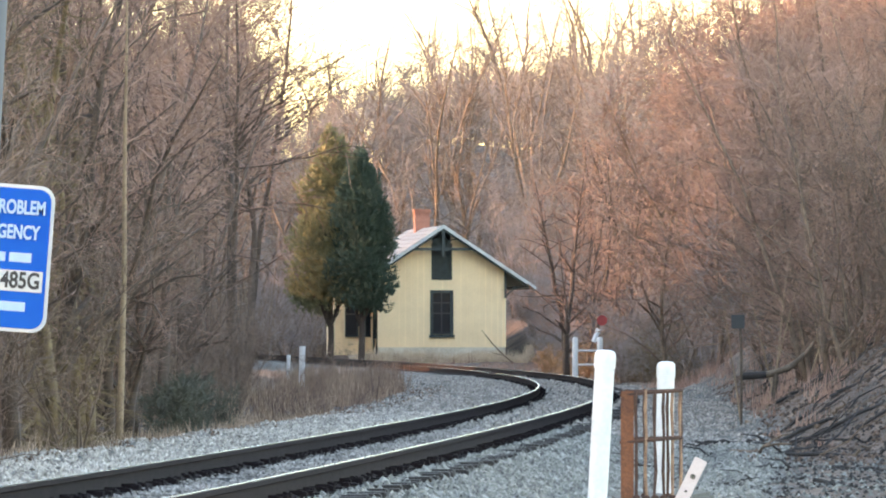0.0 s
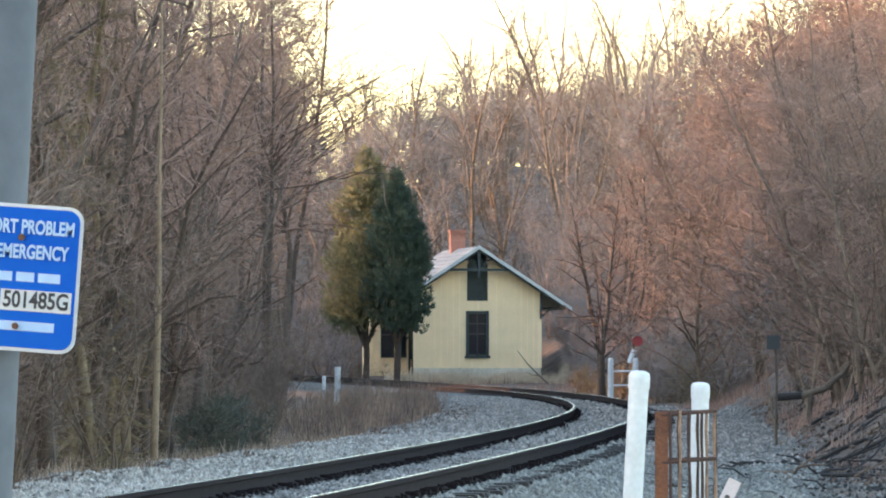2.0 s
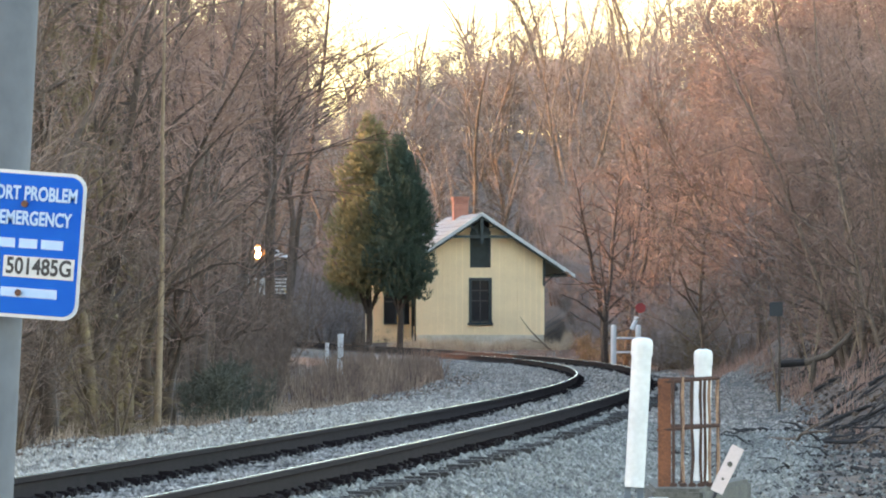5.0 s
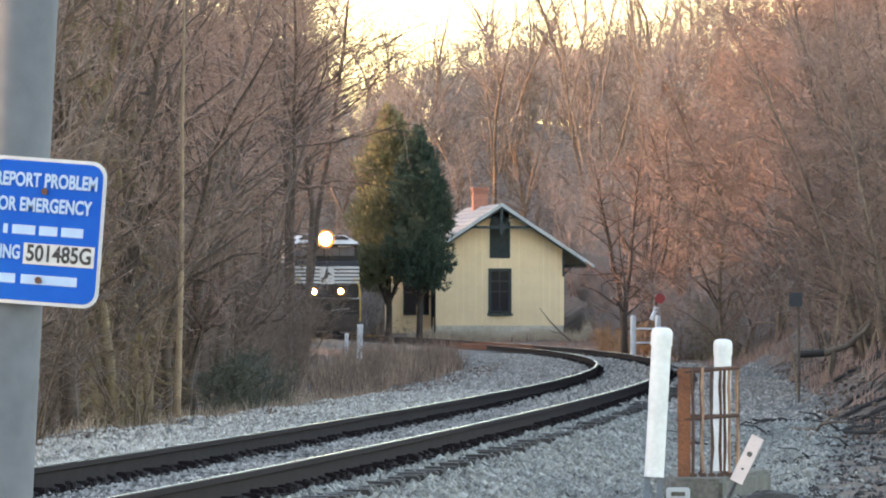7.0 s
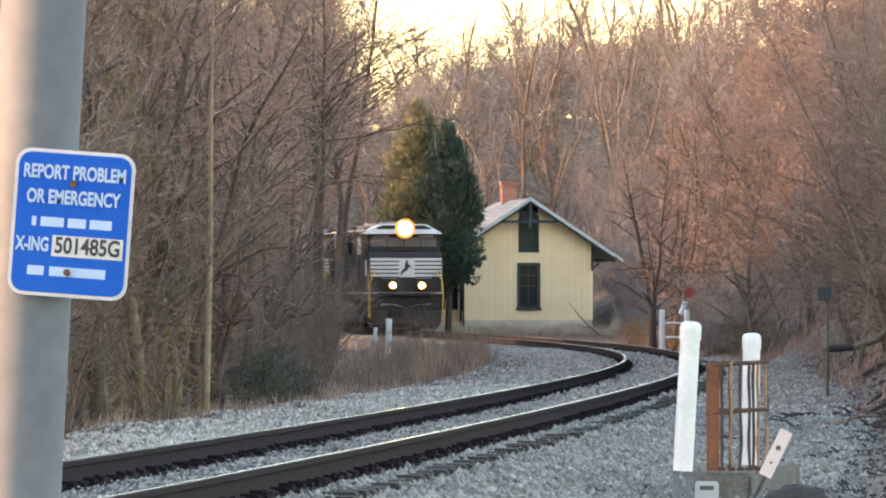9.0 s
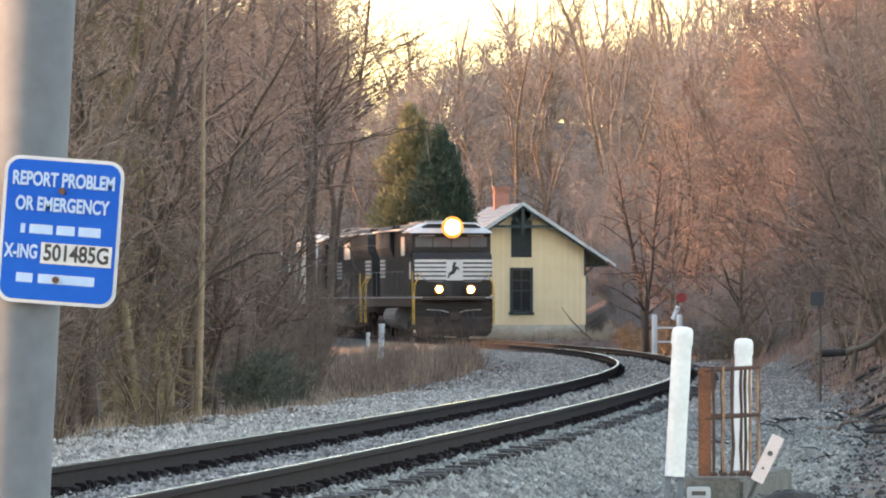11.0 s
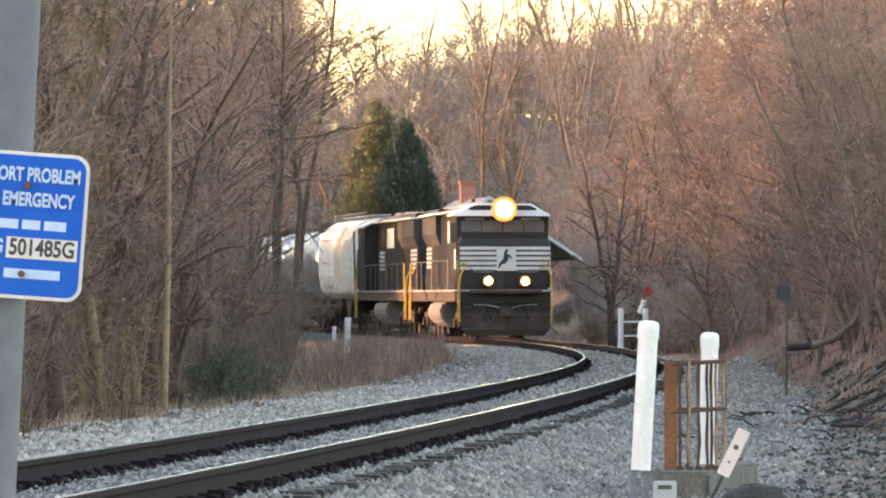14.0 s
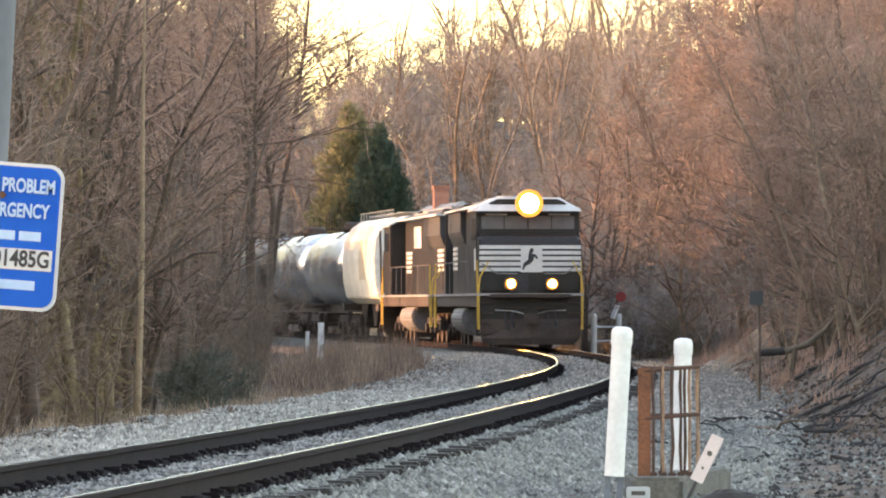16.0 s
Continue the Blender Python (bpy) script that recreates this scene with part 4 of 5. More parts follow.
def cage():
    t = thing("rusty_cage", "rusty steel bar cage round a white pipe", "guard cage", pose(1.80, 48.6, 0.21))
    part("side_plate", Shape().box(-0.285, -0.30, 0.0, -0.185, -0.27, 0.84), M["rust"], t, "flat rusty steel plate")
    for z in (0.46, 0.83):
        ring = [(-0.28, -0.28, z - 0.02), (-0.05, -0.31, z), (0.19, -0.16, z + 0.015), (0.205, 0.1, z + 0.012), (0.0, 0.26, z), (-0.25, 0.2, z)]
        part("hoop", Shape().path(ring + ring[:1], 0.016, 6), M["rust_dark"], t)
    for k, (bx, by) in enumerate(((-0.165, -0.30), (-0.09, -0.31), (-0.02, -0.30), (0.05, -0.25), (0.12, -0.20), (0.185, -0.15), (0.2, 0.08), (0.1, 0.2), (-0.08, 0.24), (-0.22, 0.2))):
        bend = 0.008 * math.sin(k * 2.3)
        # three bars take a lighter rust, with the sun's highlights in the colour
        part("bar", Shape().path([(bx + bend, by, 0.0), (bx - bend, by, 0.22), (bx + 0.5 * bend, by, 0.5), (bx - 0.006, by, 0.7), (bx, by, 0.85)], [0.011, 0.014, 0.011, 0.014, 0.012], 6), M["rust_sunlit" if k in (1, 4, 5) else "rust_dark"], t)
        part("foot", Shape().box(bx - 0.03, by - 0.03, -0.004, bx + 0.03, by + 0.03, 0.03), M["rust_dark"], t, bevel=0.008)


cage()


def headwall():
    t = thing("concrete_headwall", "weathered concrete culvert headwall", "headwall", pose(1.72, 47.0, -0.35))
    part("body", Shape().prism([(-0.26, 0.90), (0.12, 0.78), (0.62, 3.5), (0.46, 4.0), (-0.27, 2.5)], "z", -0.4, 0.56), M["concrete"], t, bevel=0.03)
    part("footing", Shape().prism([(-0.32, 0.62), (0.16, 0.5), (0.34, 1.2), (-0.30, 1.1)], "z", -0.4, 0.28), M["concrete"], t, bevel=0.05)
    part("rubble", Shape().prism([(-0.52, -2.6), (-0.2, -2.8), (-0.24, -2.3), (-0.5, -2.0)], "z", -0.3, 0.42), M["concrete"], t, bevel=0.05)
    s = thing("white_plate", "small worn white plate with faded figures", "sign", pose(1.39, 44.25, 0.14, 8, 0, 0))
    part("plate", Shape().prism(rounded(0.085, 0.11, 0.02), "y", 0, 0.012), M["sign_white"], s, bevel=0.002)
    b = Shape()
    for z, w in ((0.05, 0.05), (-0.03, 0.06), (-0.055, 0.06)):
        b.box(-w, -0.004, z, w, -0.001, z + (0.03 if z > 0 else 0.008))
    part("faded_bars", b, M["concrete"], s)


headwall()


def dark_boulder():
    """A low rounded rock, its facets shifted at random."""
    r = random.Random(64)
    x, y = 2.12, 46.2
    t = thing("boulder", "low dark rough boulder beside the concrete headwall", "rock", pose(x, y, float(ground_z(x, y)) - 0.04))
    s, rings, n = Shape(), 6, 14
    for i in range(rings):
        a = math.pi / 2 * i / rings
        s.v += [((0.27 * math.cos(a) + r.gauss(0, 0.012)) * math.cos(2 * math.pi * k / n), (0.30 * math.cos(a) + r.gauss(0, 0.012)) * math.sin(2 * math.pi * k / n), 0.24 * math.sin(a) ** 0.7 + r.gauss(0, 0.008)) for k in range(n)]
    s.f += [(i * n + k, i * n + (k + 1) % n, (i + 1) * n + (k + 1) % n, (i + 1) * n + k) for i in range(rings - 1) for k in range(n)] + [tuple((rings - 1) * n + k for k in range(n))]
    part("rock", s, M["tie"], t)


dark_boulder()


def marker_tag():
    t = thing("marker_stake", "tilted black stake with a pale pink marker plate", "marker", pose(1.60, 42.0, 0.13, 0, 26, 0))
    part("stake", Shape().path([(0, 0.01, -0.5), (0, 0.01, 0.35)], 0.013, 8), M["ink"], t)
    part("plate", Shape().prism(rounded(0.045, 0.17, 0.008), "y", -0.006, -0.002, pose(0, 0, 0.42)), M["pink"], t, "pale pink reflective plate")
    part("spot", Shape().tube((0, -0.012, 0.46), (0, -0.006, 0.46), 0.02, n=6), M["concrete"], t, "dull bolt head")
    part("spot", Shape().tube((0, -0.010, 0.35), (0, -0.006, 0.35), 0.010, n=6), M["concrete"], t)


marker_tag()


def box_sign():
    x, y = 5.48, 107.5
    z = float(ground_z(x, y))
    t = thing("track_sign", "small dark square sign seen from behind on a thin post", "sign", pose(x, y, z))
    part("post", Shape().path([(0, 0.02, -0.2), (0.0, 0.02, 1.2), (-0.02, 0.02, 1.79)], 0.022, 6), M["log"], t)
    part("plate", Shape().prism(rounded(0.115, 0.12, 0.03), "y", -0.02, 0.0, pose(-0.06, 0, 1.83)), M["box_dark"], t)


box_sign()


def far_posts():
    def spot(x, y, h, w=0.075):
        t = thing("marker_pipe", "weathered white marker post in the grass", "post", pose(x, y, float(ground_z(x, y))), "white pipe posts")
        part("sleeve", Shape().path([(0, 0, -0.2), (0, 0, h * 0.45), (0.01, 0, h)], w, 12), M["pvc"], t)
        part("cap", Shape().path([(0.01, 0, h - 0.06), (0.01, 0, h + 0.02)], w * 1.1, 12), M["pvc"], t)
    spot(-3.05, 155, 1.08)
    spot(-4.15, 190, 0.75, 0.06)
    # pipe railing
    t = thing("pipe_railing", "white pipe railing with two rails", "railing", pose(4.52, 186, float(ground_z(4.5, 186))))
    for x in (0.0, 0.74):
        part("post", Shape().path([(x, 0, -0.2), (x, 0, 1.36), (x, 0, 1.42)], [0.085, 0.085, 0.06], 14), M["pvc"], t)
    for z in (0.6, 1.02):
        part("rail", Shape().path([(0.05, 0, z), (0.72, 0, z)], 0.028, 8), M["pvc"], t)
    # switch target
    s = thing("switch_stand", "switch stand with a dark red round target", "signal", pose(5.32, 190, float(ground_z(5.3, 190))))
    part("mast", Shape().path([(0, 0, -0.1), (0, 0, 2.12)], 0.03, 8), M["rust_dark"], s)
    part("target", Shape().tube((0.12, -0.03, 2.04), (0.12, 0.0, 2.04), 0.16, n=18), M["red"], s, "dark red round target")
    part("lever", Shape().path([(-0.14, -0.05, 1.38), (0.02, -0.05, 1.78)], 0.075, 6), M["pvc"], s, "white painted lever")


far_posts()


# ---- the train ----
def truck(parent, y, axles, wheel_r=0.5, gap=1.7):
    tk = part("truck", Shape().box(-1.1, y - gap * axles / 2, 0.45, -0.95, y + gap * axles / 2, 0.85).box(0.95, y - gap * axles / 2, 0.45, 1.1, y + gap * axles / 2, 0.85).box(-0.95, y - 0.3, 0.5, 0.95, y + 0.3, 0.9), M["loco_grime"], parent, "dirty cast steel truck", bevel=0.03)
    for k in range(axles):
        c = y + (k - (axles - 1) / 2) * gap
        w = Shape()
        for sx in (-1, 1):
            w.tube((sx * 0.69, c, wheel_r), (sx * 0.82, c, wheel_r), wheel_r, n=24)
            w.tube((sx * 1.1, c, wheel_r), (sx * 1.22, c, wheel_r), 0.17, n=12)
        w.tube((-0.7, c, wheel_r), (0.7, c, wheel_r), 0.09, n=8)
        part("wheelset", w, M["loco_grime"], tk)
    return tk


def locomotive(lit, label):
    """Front at y = 0, body towards +y, rails' top at z = 0."""
    L = 21.6
    t = thing("diesel_locomotive", label, "locomotive", None, "locomotives")
    part("underframe", Shape().box(-1.5, 0.5, 1.22, 1.5, L - 0.5, 1.55), M["loco_grime"], t, bevel=0.03)
    part("walkway", Shape().box(-1.56, 0.3, 1.55, 1.56, L - 0.3, 1.62), M["loco_roof"], t)
    # pilot and plough
    plow = Shape()
    for a, b in ((-1, 0), (0, 1)):
        lo, hi = [(1.28 * v, 0.14 + 0.3 * abs(v), 0.10) for v in (a, b)], [(1.5 * v, 0.28 + 0.16 * abs(v), 0.86) for v in (a, b)]
        mid = [(1.46 * v, 0.10 + 0.32 * abs(v), 0.30) for v in (a, b)]
        for p, q in ((lo, mid), (mid, hi)):
            front = [p[0], p[1], q[1], q[0]]
            plow.add(front + [(x, 0.56, z) for x, _, z in front], [(0, 1, 2, 3), (4, 7, 6, 5), (0, 4, 5, 1), (1, 5, 6, 2), (2, 6, 7, 3), (3, 7, 4, 0)])
    part("snow_plough", plow, M["loco_grime"], t, "dark grimy snow plough with tapered corners")
    part("pilot_sheet", Shape().box(-1.5, 0.45, 0.72, 1.5, 0.6, 1.56), M["loco_black"], t, bevel=0.02)
    for x in (-1.05, 1.05):
        part("uncoupling_lever", Shape().path([(x, 0.38, 1.12), (x * 0.5, 0.36, 1.1), (x * 0.2, 0.3, 1.02)], 0.018, 5), M["steel"], t)
    for x in (-0.42, 0.42):
        part("pilot_step", Shape().box(x - 0.3, 0.34, 1.18, x + 0.3, 0.449, 1.21), M["loco_grime"], t)
    part("anticlimber", Shape().prism([(-0.95, 0.02), (0.95, 0.02), (1.2, 0.3), (1.2, 0.5), (-1.2, 0.5), (-1.2, 0.3)], "z", 1.50, 1.60), M["loco_grime"], t)
    part("coupler", Shape().box(-0.13, -0.35, 0.72, 0.13, 0.5, 1.0).box(-0.24, -0.42, 0.70, 0.2, -0.2, 1.02), M["loco_grime"], t, bevel=0.04)
    for x in (-0.75, -0.55, 0.5, 0.72):
        part("air_hose", Shape().path([(x, 0.46, 1.1), (x + 0.02, 0.3, 0.75), (x + 0.1, 0.35, 0.5)], 0.035, 6), M["ink"], t)
    # short nose with slanted top
    nose = Shape().prism([(0.55, 1.62), (0.55, 2.95), (0.78, 3.28), (1.7, 3.42), (1.7, 1.62)], "x", -1.50, 1.50)
    ns = part("nose", nose, M["loco_black"], t, "black wide nose with white stripes", bevel=0.07)
    for k in range(5):
        z = 2.27 + k * 0.165
        part("stripe", Shape().box(-1.50, 0.533, z, -0.28, 0.5485, z + 0.108), M["loco_white"], ns)
        part("stripe", Shape().box(0.28, 0.533, z, 1.50, 0.5485, z + 0.108), M["loco_white"], ns)
    part("emblem_panel", Shape().box(-0.28, 0.530, 2.24, 0.36, 0.5485, 3.03), M["loco_white"], ns)
    part("emblem", Shape().prism([(-0.24, 2.32), (-0.2, 2.5), (-0.06, 2.62), (-0.05, 2.78), (0.0, 2.94), (0.09, 2.95), (0.1, 2.86), (0.05, 2.8), (0.17, 2.76), (0.23, 2.66), (0.2, 2.62), (0.12, 2.7), (0.1, 2.6), (0.0, 2.48), (-0.12, 2.44), (-0.19, 2.32)], "y", 0.522, 0.5295), M["ink"], ns)
    part("nose_door", Shape().box(-0.62, 0.535, 1.64, -0.05, 0.549, 2.2), M["grille"], ns)
    # cab
    cab = Shape().prism([(-1.53, 1.62), (1.53, 1.62), (1.53, 4.12), (0.9, 4.42), (-0.9, 4.42), (-1.53, 4.12)], "y", 1.45, 4.3)
    cb = part("cab", cab, M["loco_black"], t, "black locomotive cab", bevel=0.04)
    part("brow", Shape().add([(-1.60, 1.18, 4.06), (1.60, 1.18, 4.06), (0.98, 1.75, 4.47), (-0.98, 1.75, 4.47), (-1.60, 1.75, 4.06), (1.60, 1.75, 4.06)], [(0, 1, 2, 3), (0, 4, 5, 1), (0, 3, 4), (1, 5, 2), (3, 2, 5, 4)]), M["loco_white"], cb, "pale sloping cab brow")
    # the sky reflected on the cab roof is put into its pale colour
    part("cab_roof", Shape().prism([(-1.60, 4.14), (-0.92, 4.46), (0.92, 4.46), (1.60, 4.14), (1.60, 4.07), (0.90, 4.40), (-0.90, 4.40), (-1.60, 4.07)], "y", 1.752, 4.4), M["loco_white"], cb, "cab roof with the sky's reflection in its pale colour")
    part("visor", Shape().box(-1.5, 1.2, 3.99, 1.5, 1.44, 4.055), M["loco_black"], cb)
    for a, b in ((-1.38, -0.72), (-0.69, -0.02), (0.02, 0.69), (0.72, 1.38)):
        part("windshield", Shape().box(a, 1.42, 3.53, b, 1.448, 3.92), M["windscreen"], cb, "windscreen pane with the sky's reflection in its colour")
    part("number_board", Shape().box(-1.25, 1.40, 3.94, -0.62, 1.445, 3.985), M["loco_white"], cb)
    part("number_board", Shape().box(0.62, 1.40, 3.94, 1.25, 1.445, 3.985), M["loco_white"], cb)
    for y in (1.75, 2.75):
        part("side_window", Shape().box(-1.548, y, 3.2, -1.531, y + 0.85, 3.85), M["glass"], cb)
        part("side_window", Shape().box(1.531, y, 3.2, 1.548, y + 0.85, 3.85), M["glass"], cb)
    part("cab_panel", Shape().box(-1.552, 1.6, 2.3, -1.531, 2.2, 2.95), M["loco_white"], cb)
    # lights
    hl = part("headlight", Shape().box(-0.31, 1.004, 3.99, 0.31, 1.6, 4.56), M["loco_black"], t, bevel=0.01)
    part("lens", Shape().tube((0, 0.96, 4.28), (0, 0.97, 4.28), 0.27, n=24), M["lens" if lit else "glass"], hl, "bright amber white lamp" if lit else "")
    # on the lit engine this barrel glows to draw the headlamp's halo
    part("halo_ring", Shape().ring(0, 0.80, 1.02, 4.28, 0.272, 0.41), M["halo_ring" if lit else "loco_black"], hl, "lamp barrel whose amber glow stands for the halo" if lit else "")
    for x in (-0.6, 0.62):
        dl = part("ditch_light", Shape().box(x - 0.17, 0.12, 1.72, x + 0.17, 0.42, 2.08), M["loco_black"], t, bevel=0.04)
        if lit:
            part("halo_ring", Shape().ring(x, 0.03, 0.117, 1.9, 0.107, 0.17), M["halo_ring"], dl, "ditch lamp rim whose amber glow stands for the halo")
        part("lens", Shape().tube((x, 0.085, 1.9), (x, 0.104, 1.9), 0.105, n=18), M["lens_dim" if lit else "glass"], dl, "lit ditch lamp" if lit else "")
    # hood, radiators, stripes
    hood = Shape().prism([(-0.98, 1.62), (0.98, 1.62), (0.98, 4.2), (0.75, 4.45), (-0.75, 4.45), (-0.98, 4.2)], "y", 4.3, L - 1.3)
    hd = part("long_hood", hood, M["loco_black"], t, "black long hood with doors", bevel=0.03)
    part("roof_walk", Shape().box(-0.72, 4.6, 4.455, 0.72, L - 1.5, 4.50), M["loco_roof"], hd, "pale hood top")
    rad = Shape().prism([(-1.0, 3.2), (-1.16, 3.6), (-1.16, 4.28), (-1.02, 4.47), (1.02, 4.47), (1.16, 4.28), (1.16, 3.6), (1.0, 3.2)], "y", L - 7.5, L - 1.4)
    part("radiator", rad, M["grille"], hd, "flared dark radiator housing")
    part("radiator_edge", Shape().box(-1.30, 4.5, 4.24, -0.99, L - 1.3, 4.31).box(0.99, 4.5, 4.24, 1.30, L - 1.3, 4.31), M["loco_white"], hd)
    for k in range(24):
        y = 4.6 + k * 0.62
        for sx in (-1, 1):
            part("hood_door", Shape().box(min(sx * 0.981, sx * 1.005), y, 1.75, max(sx * 0.981, sx * 1.005), y + 0.56, 3.15), M["loco_black"], hd)
    for sx in (-1, 1):
        for y in (5.2, L - 3.9):
            for k in range(5):
                part("side_stripe", Shape().box(min(sx * 1.006, sx * 1.012), y, 3.3 + 0.16 * k - 0.9, max(sx * 1.006, sx * 1.012), y + 2.2, 3.40 + 0.16 * k - 0.9), M["loco_white"], hd)
        part("side_panel", Shape().box(min(sx * 0.981, sx * 1.01), 8.2, 3.25, max(sx * 0.981, sx * 1.01), 11.0, 4.0), M["loco_white"], hd, "pale lettering panel drawn as a plain shape")
    for y in (6.5, 10.5, 12.3):
        part("fan", Shape().tube((0, y, 4.5), (0, y, 4.6), 0.55, n=20), M["loco_roof"], hd)
    part("horn", Shape().path([(-0.3, 9.2, 4.5), (-0.3, 9.2, 4.66), (-0.3, 8.9, 4.68)], [0.04, 0.04, 0.07], 8), M["loco_grime"], hd)
    # fuel tank, trucks, steps, handrails
    tank = Shape().prism([(-1.36, 1.2), (-1.5, 1.02), (-1.53, 0.8), (-1.42, 0.56), (-1.2, 0.4), (-0.9, 0.33), (0.9, 0.33), (1.2, 0.4), (1.42, 0.56), (1.53, 0.8), (1.5, 1.02), (1.36, 1.2)], "y", 8.2, 13.2)
    part("fuel_tank", tank, M["handrail"], t, "dull silver fuel tank", bevel=0.06)
    truck(t, 4.4, 3)
    truck(t, L - 4.4, 3)
    for sx in (-1, 1):
        for y, e in ((0.35, 1), (L - 0.35, -1)):
            st = Shape()
            for k in range(4):
                st.box(min(sx * 1.12, sx * 1.53), min(y, y + e * 0.55), 0.42 + k * 0.3, max(sx * 1.12, sx * 1.53), max(y, y + e * 0.55), 0.46 + k * 0.3)
            part("steps", st, M["loco_grime"], t)
            part("grab_rail", Shape().path([(sx * 1.53, y, 0.55), (sx * 1.54, y, 1.7), (sx * 1.50, y, 2.1), (sx * 1.25, y, 2.55)], 0.024, 6), M["yellow"], t, "yellow grab rail")
            part("grab_rail", Shape().path([(sx * 1.53, y + e * 0.6, 0.55), (sx * 1.54, y + e * 0.6, 2.6)], 0.024, 6), M["yellow"], t)
        part("handrail", Shape().path([(sx * 1.54, 4.6, 2.6), (sx * 1.54, L - 1, 2.6)], 0.014, 5), M["handrail"], t)
        for k in range(8):
            y = 4.8 + k * 2.2
            part("stanchion", Shape().path([(sx * 1.54, y, 1.6), (sx * 1.54, y, 2.6)], 0.011, 5), M["handrail"], t)
    for sx in (-1, 1):
        part("front_handrail", Shape().path([(sx * 1.45, 0.32, 2.5), (sx * 1.0, 0.3, 2.2), (sx * 0.4, 0.28, 2.2)], 0.02, 5), M["handrail"], t)
    # rear wall of the hood end
    part("end_door", Shape().box(-0.35, L - 1.3, 1.7, 0.35, L - 1.28, 3.5), M["loco_black"], hd)
    return t, L


def hopper_car():
    L = 16.0
    t = thing("covered_hopper", "pale grey covered hopper wagon with a painted stripe of sun", "railway wagon", None)
    prof = [(-1.0, 1.3), (-1.42, 1.55), (-1.55, 2.2), (-1.57, 3.0), (-1.5, 3.7), (-1.2, 4.25), (-0.8, 4.5), (0.8, 4.5), (1.2, 4.25), (1.5, 3.7), (1.57, 3.0), (1.55, 2.2), (1.42, 1.55), (1.0, 1.3)]
    part("body", Shape().prism(prof, "y", 1.5, L - 1.5), M["hopper"], t, "curved pale grey steel side", bevel=0.04)
    part("end_frame", Shape().box(-1.5, 0.4, 1.05, 1.5, 1.5, 1.3).box(-1.5, L - 1.5, 1.05, 1.5, L - 0.4, 1.3), M["loco_grime"], t)
    sl = Shape()
    for x in (-1.35, -0.5, 0.5, 1.35):
        sl.path([(x, 0.7, 1.3), (x, 1.45, 4.0)], 0.05, 4)
    part("end_ladder", sl, M["loco_grime"], t)
    # a shaft of sun on the side, put in as a yellower panel
    part("sun_stripe", Shape().prism([(a * 1.004, b) for a, b in prof[2:6]] + [(a * 1.0, b) for a, b in prof[5:1:-1]], "y", 5.0, 7.6), M["hopper_sun_stripe"], t, "panel with a stripe of sun in its colour")
    rw = Shape().box(-0.5, 1.4, 4.66, 0.5, L - 1.4, 4.70)
    for k in range(12):
        y = 1.6 + k * 1.16
        for x in (-0.85, 0.85):
            rw.path([(x, y, 4.4), (x, y, 4.78)], 0.02, 4)
    for x in (-0.85, 0.85):
        rw.path([(x, 1.4, 4.78), (x, L - 1.4, 4.78)], 0.022, 4)
    part("roof_walk", rw, M["steel"], t)
    part("discharge_gate", Shape().prism([(2.2, 1.4), (5.2, 1.4), (4.1, 0.45), (3.3, 0.45)], "x", -0.9, 0.9).prism([(6.5, 1.4), (9.5, 1.4), (8.4, 0.45), (7.6, 0.45)], "x", -0.9, 0.9).prism([(10.8, 1.4), (13.8, 1.4), (12.7, 0.45), (11.9, 0.45)], "x", -0.9, 0.9), M["loco_grime"], t)
    truck(t, 2.2, 2, 0.45, 1.75)
    truck(t, L - 2.2, 2, 0.45, 1.75)
    return t, L


def tank_car(mat, label):
    L = 16.4
    t = thing("tank_wagon", label, "railway wagon", None, "tank wagons")
    s = Shape()
    ys = [0.9, 1.0, 1.25, 1.7, L - 1.7, L - 1.25, L - 1.0, L - 0.9]
    rs = [0.5, 1.0, 1.36, 1.52, 1.52, 1.36, 1.0, 0.5]
    s.path([(0, y, 2.72) for y in ys], rs, 36)
    body = part("barrel", s, M[mat], t, "glossy round tank barrel", smooth=True)
    for y in (4.5, 8.2, 11.9):
        part("band", Shape().path([(0, y - 0.06, 2.72), (0, y + 0.06, 2.72)], 1.535, 36), M[mat], body)
    part("dome", Shape().path([(0, 8.2, 4.1), (0, 8.2, 4.5), (0, 8.2, 4.6)], [0.5, 0.5, 0.35], 18), M["loco_grime"], t)
    part("platform", Shape().box(-1.1, 7.2, 4.28, 1.1, 9.2, 4.32), M["loco_grime"], t)
    rl = Shape()
    for x in (-1.1, 1.1):
        for y in (7.2, 8.2, 9.2):
            rl.path([(x, y, 4.3), (x, y, 5.0)], 0.02, 4)
        rl.path([(x, 7.2, 5.0), (x, 9.2, 5.0)], 0.02, 4)
    part("guard_rail", rl, M["loco_grime"], t)
    part("sill", Shape().box(-0.35, 0.3, 0.95, 0.35, L - 0.3, 1.3).box(-1.4, 0.4, 1.1, 1.4, 1.2, 1.25).box(-1.4, L - 1.2, 1.1, 1.4, L - 0.4, 1.25), M["loco_grime"], t)
    truck(t, 2.2, 2, 0.45, 1.75)
    truck(t, L - 2.2, 2, 0.45, 1.75)
    return t, L


TRAIN = [(*car, k == 1) for k, car in enumerate([locomotive(True, "black diesel locomotive with white striped nose and lit headlamps"), locomotive(False, "black second diesel locomotive coupled behind the first"),
         hopper_car(), tank_car("tank", "silver tank wagon with curved shiny barrel"), tank_car("tank", "second silver tank wagon with shiny barrel"), tank_car("tank_dark", "black tank wagon with round barrel")])]


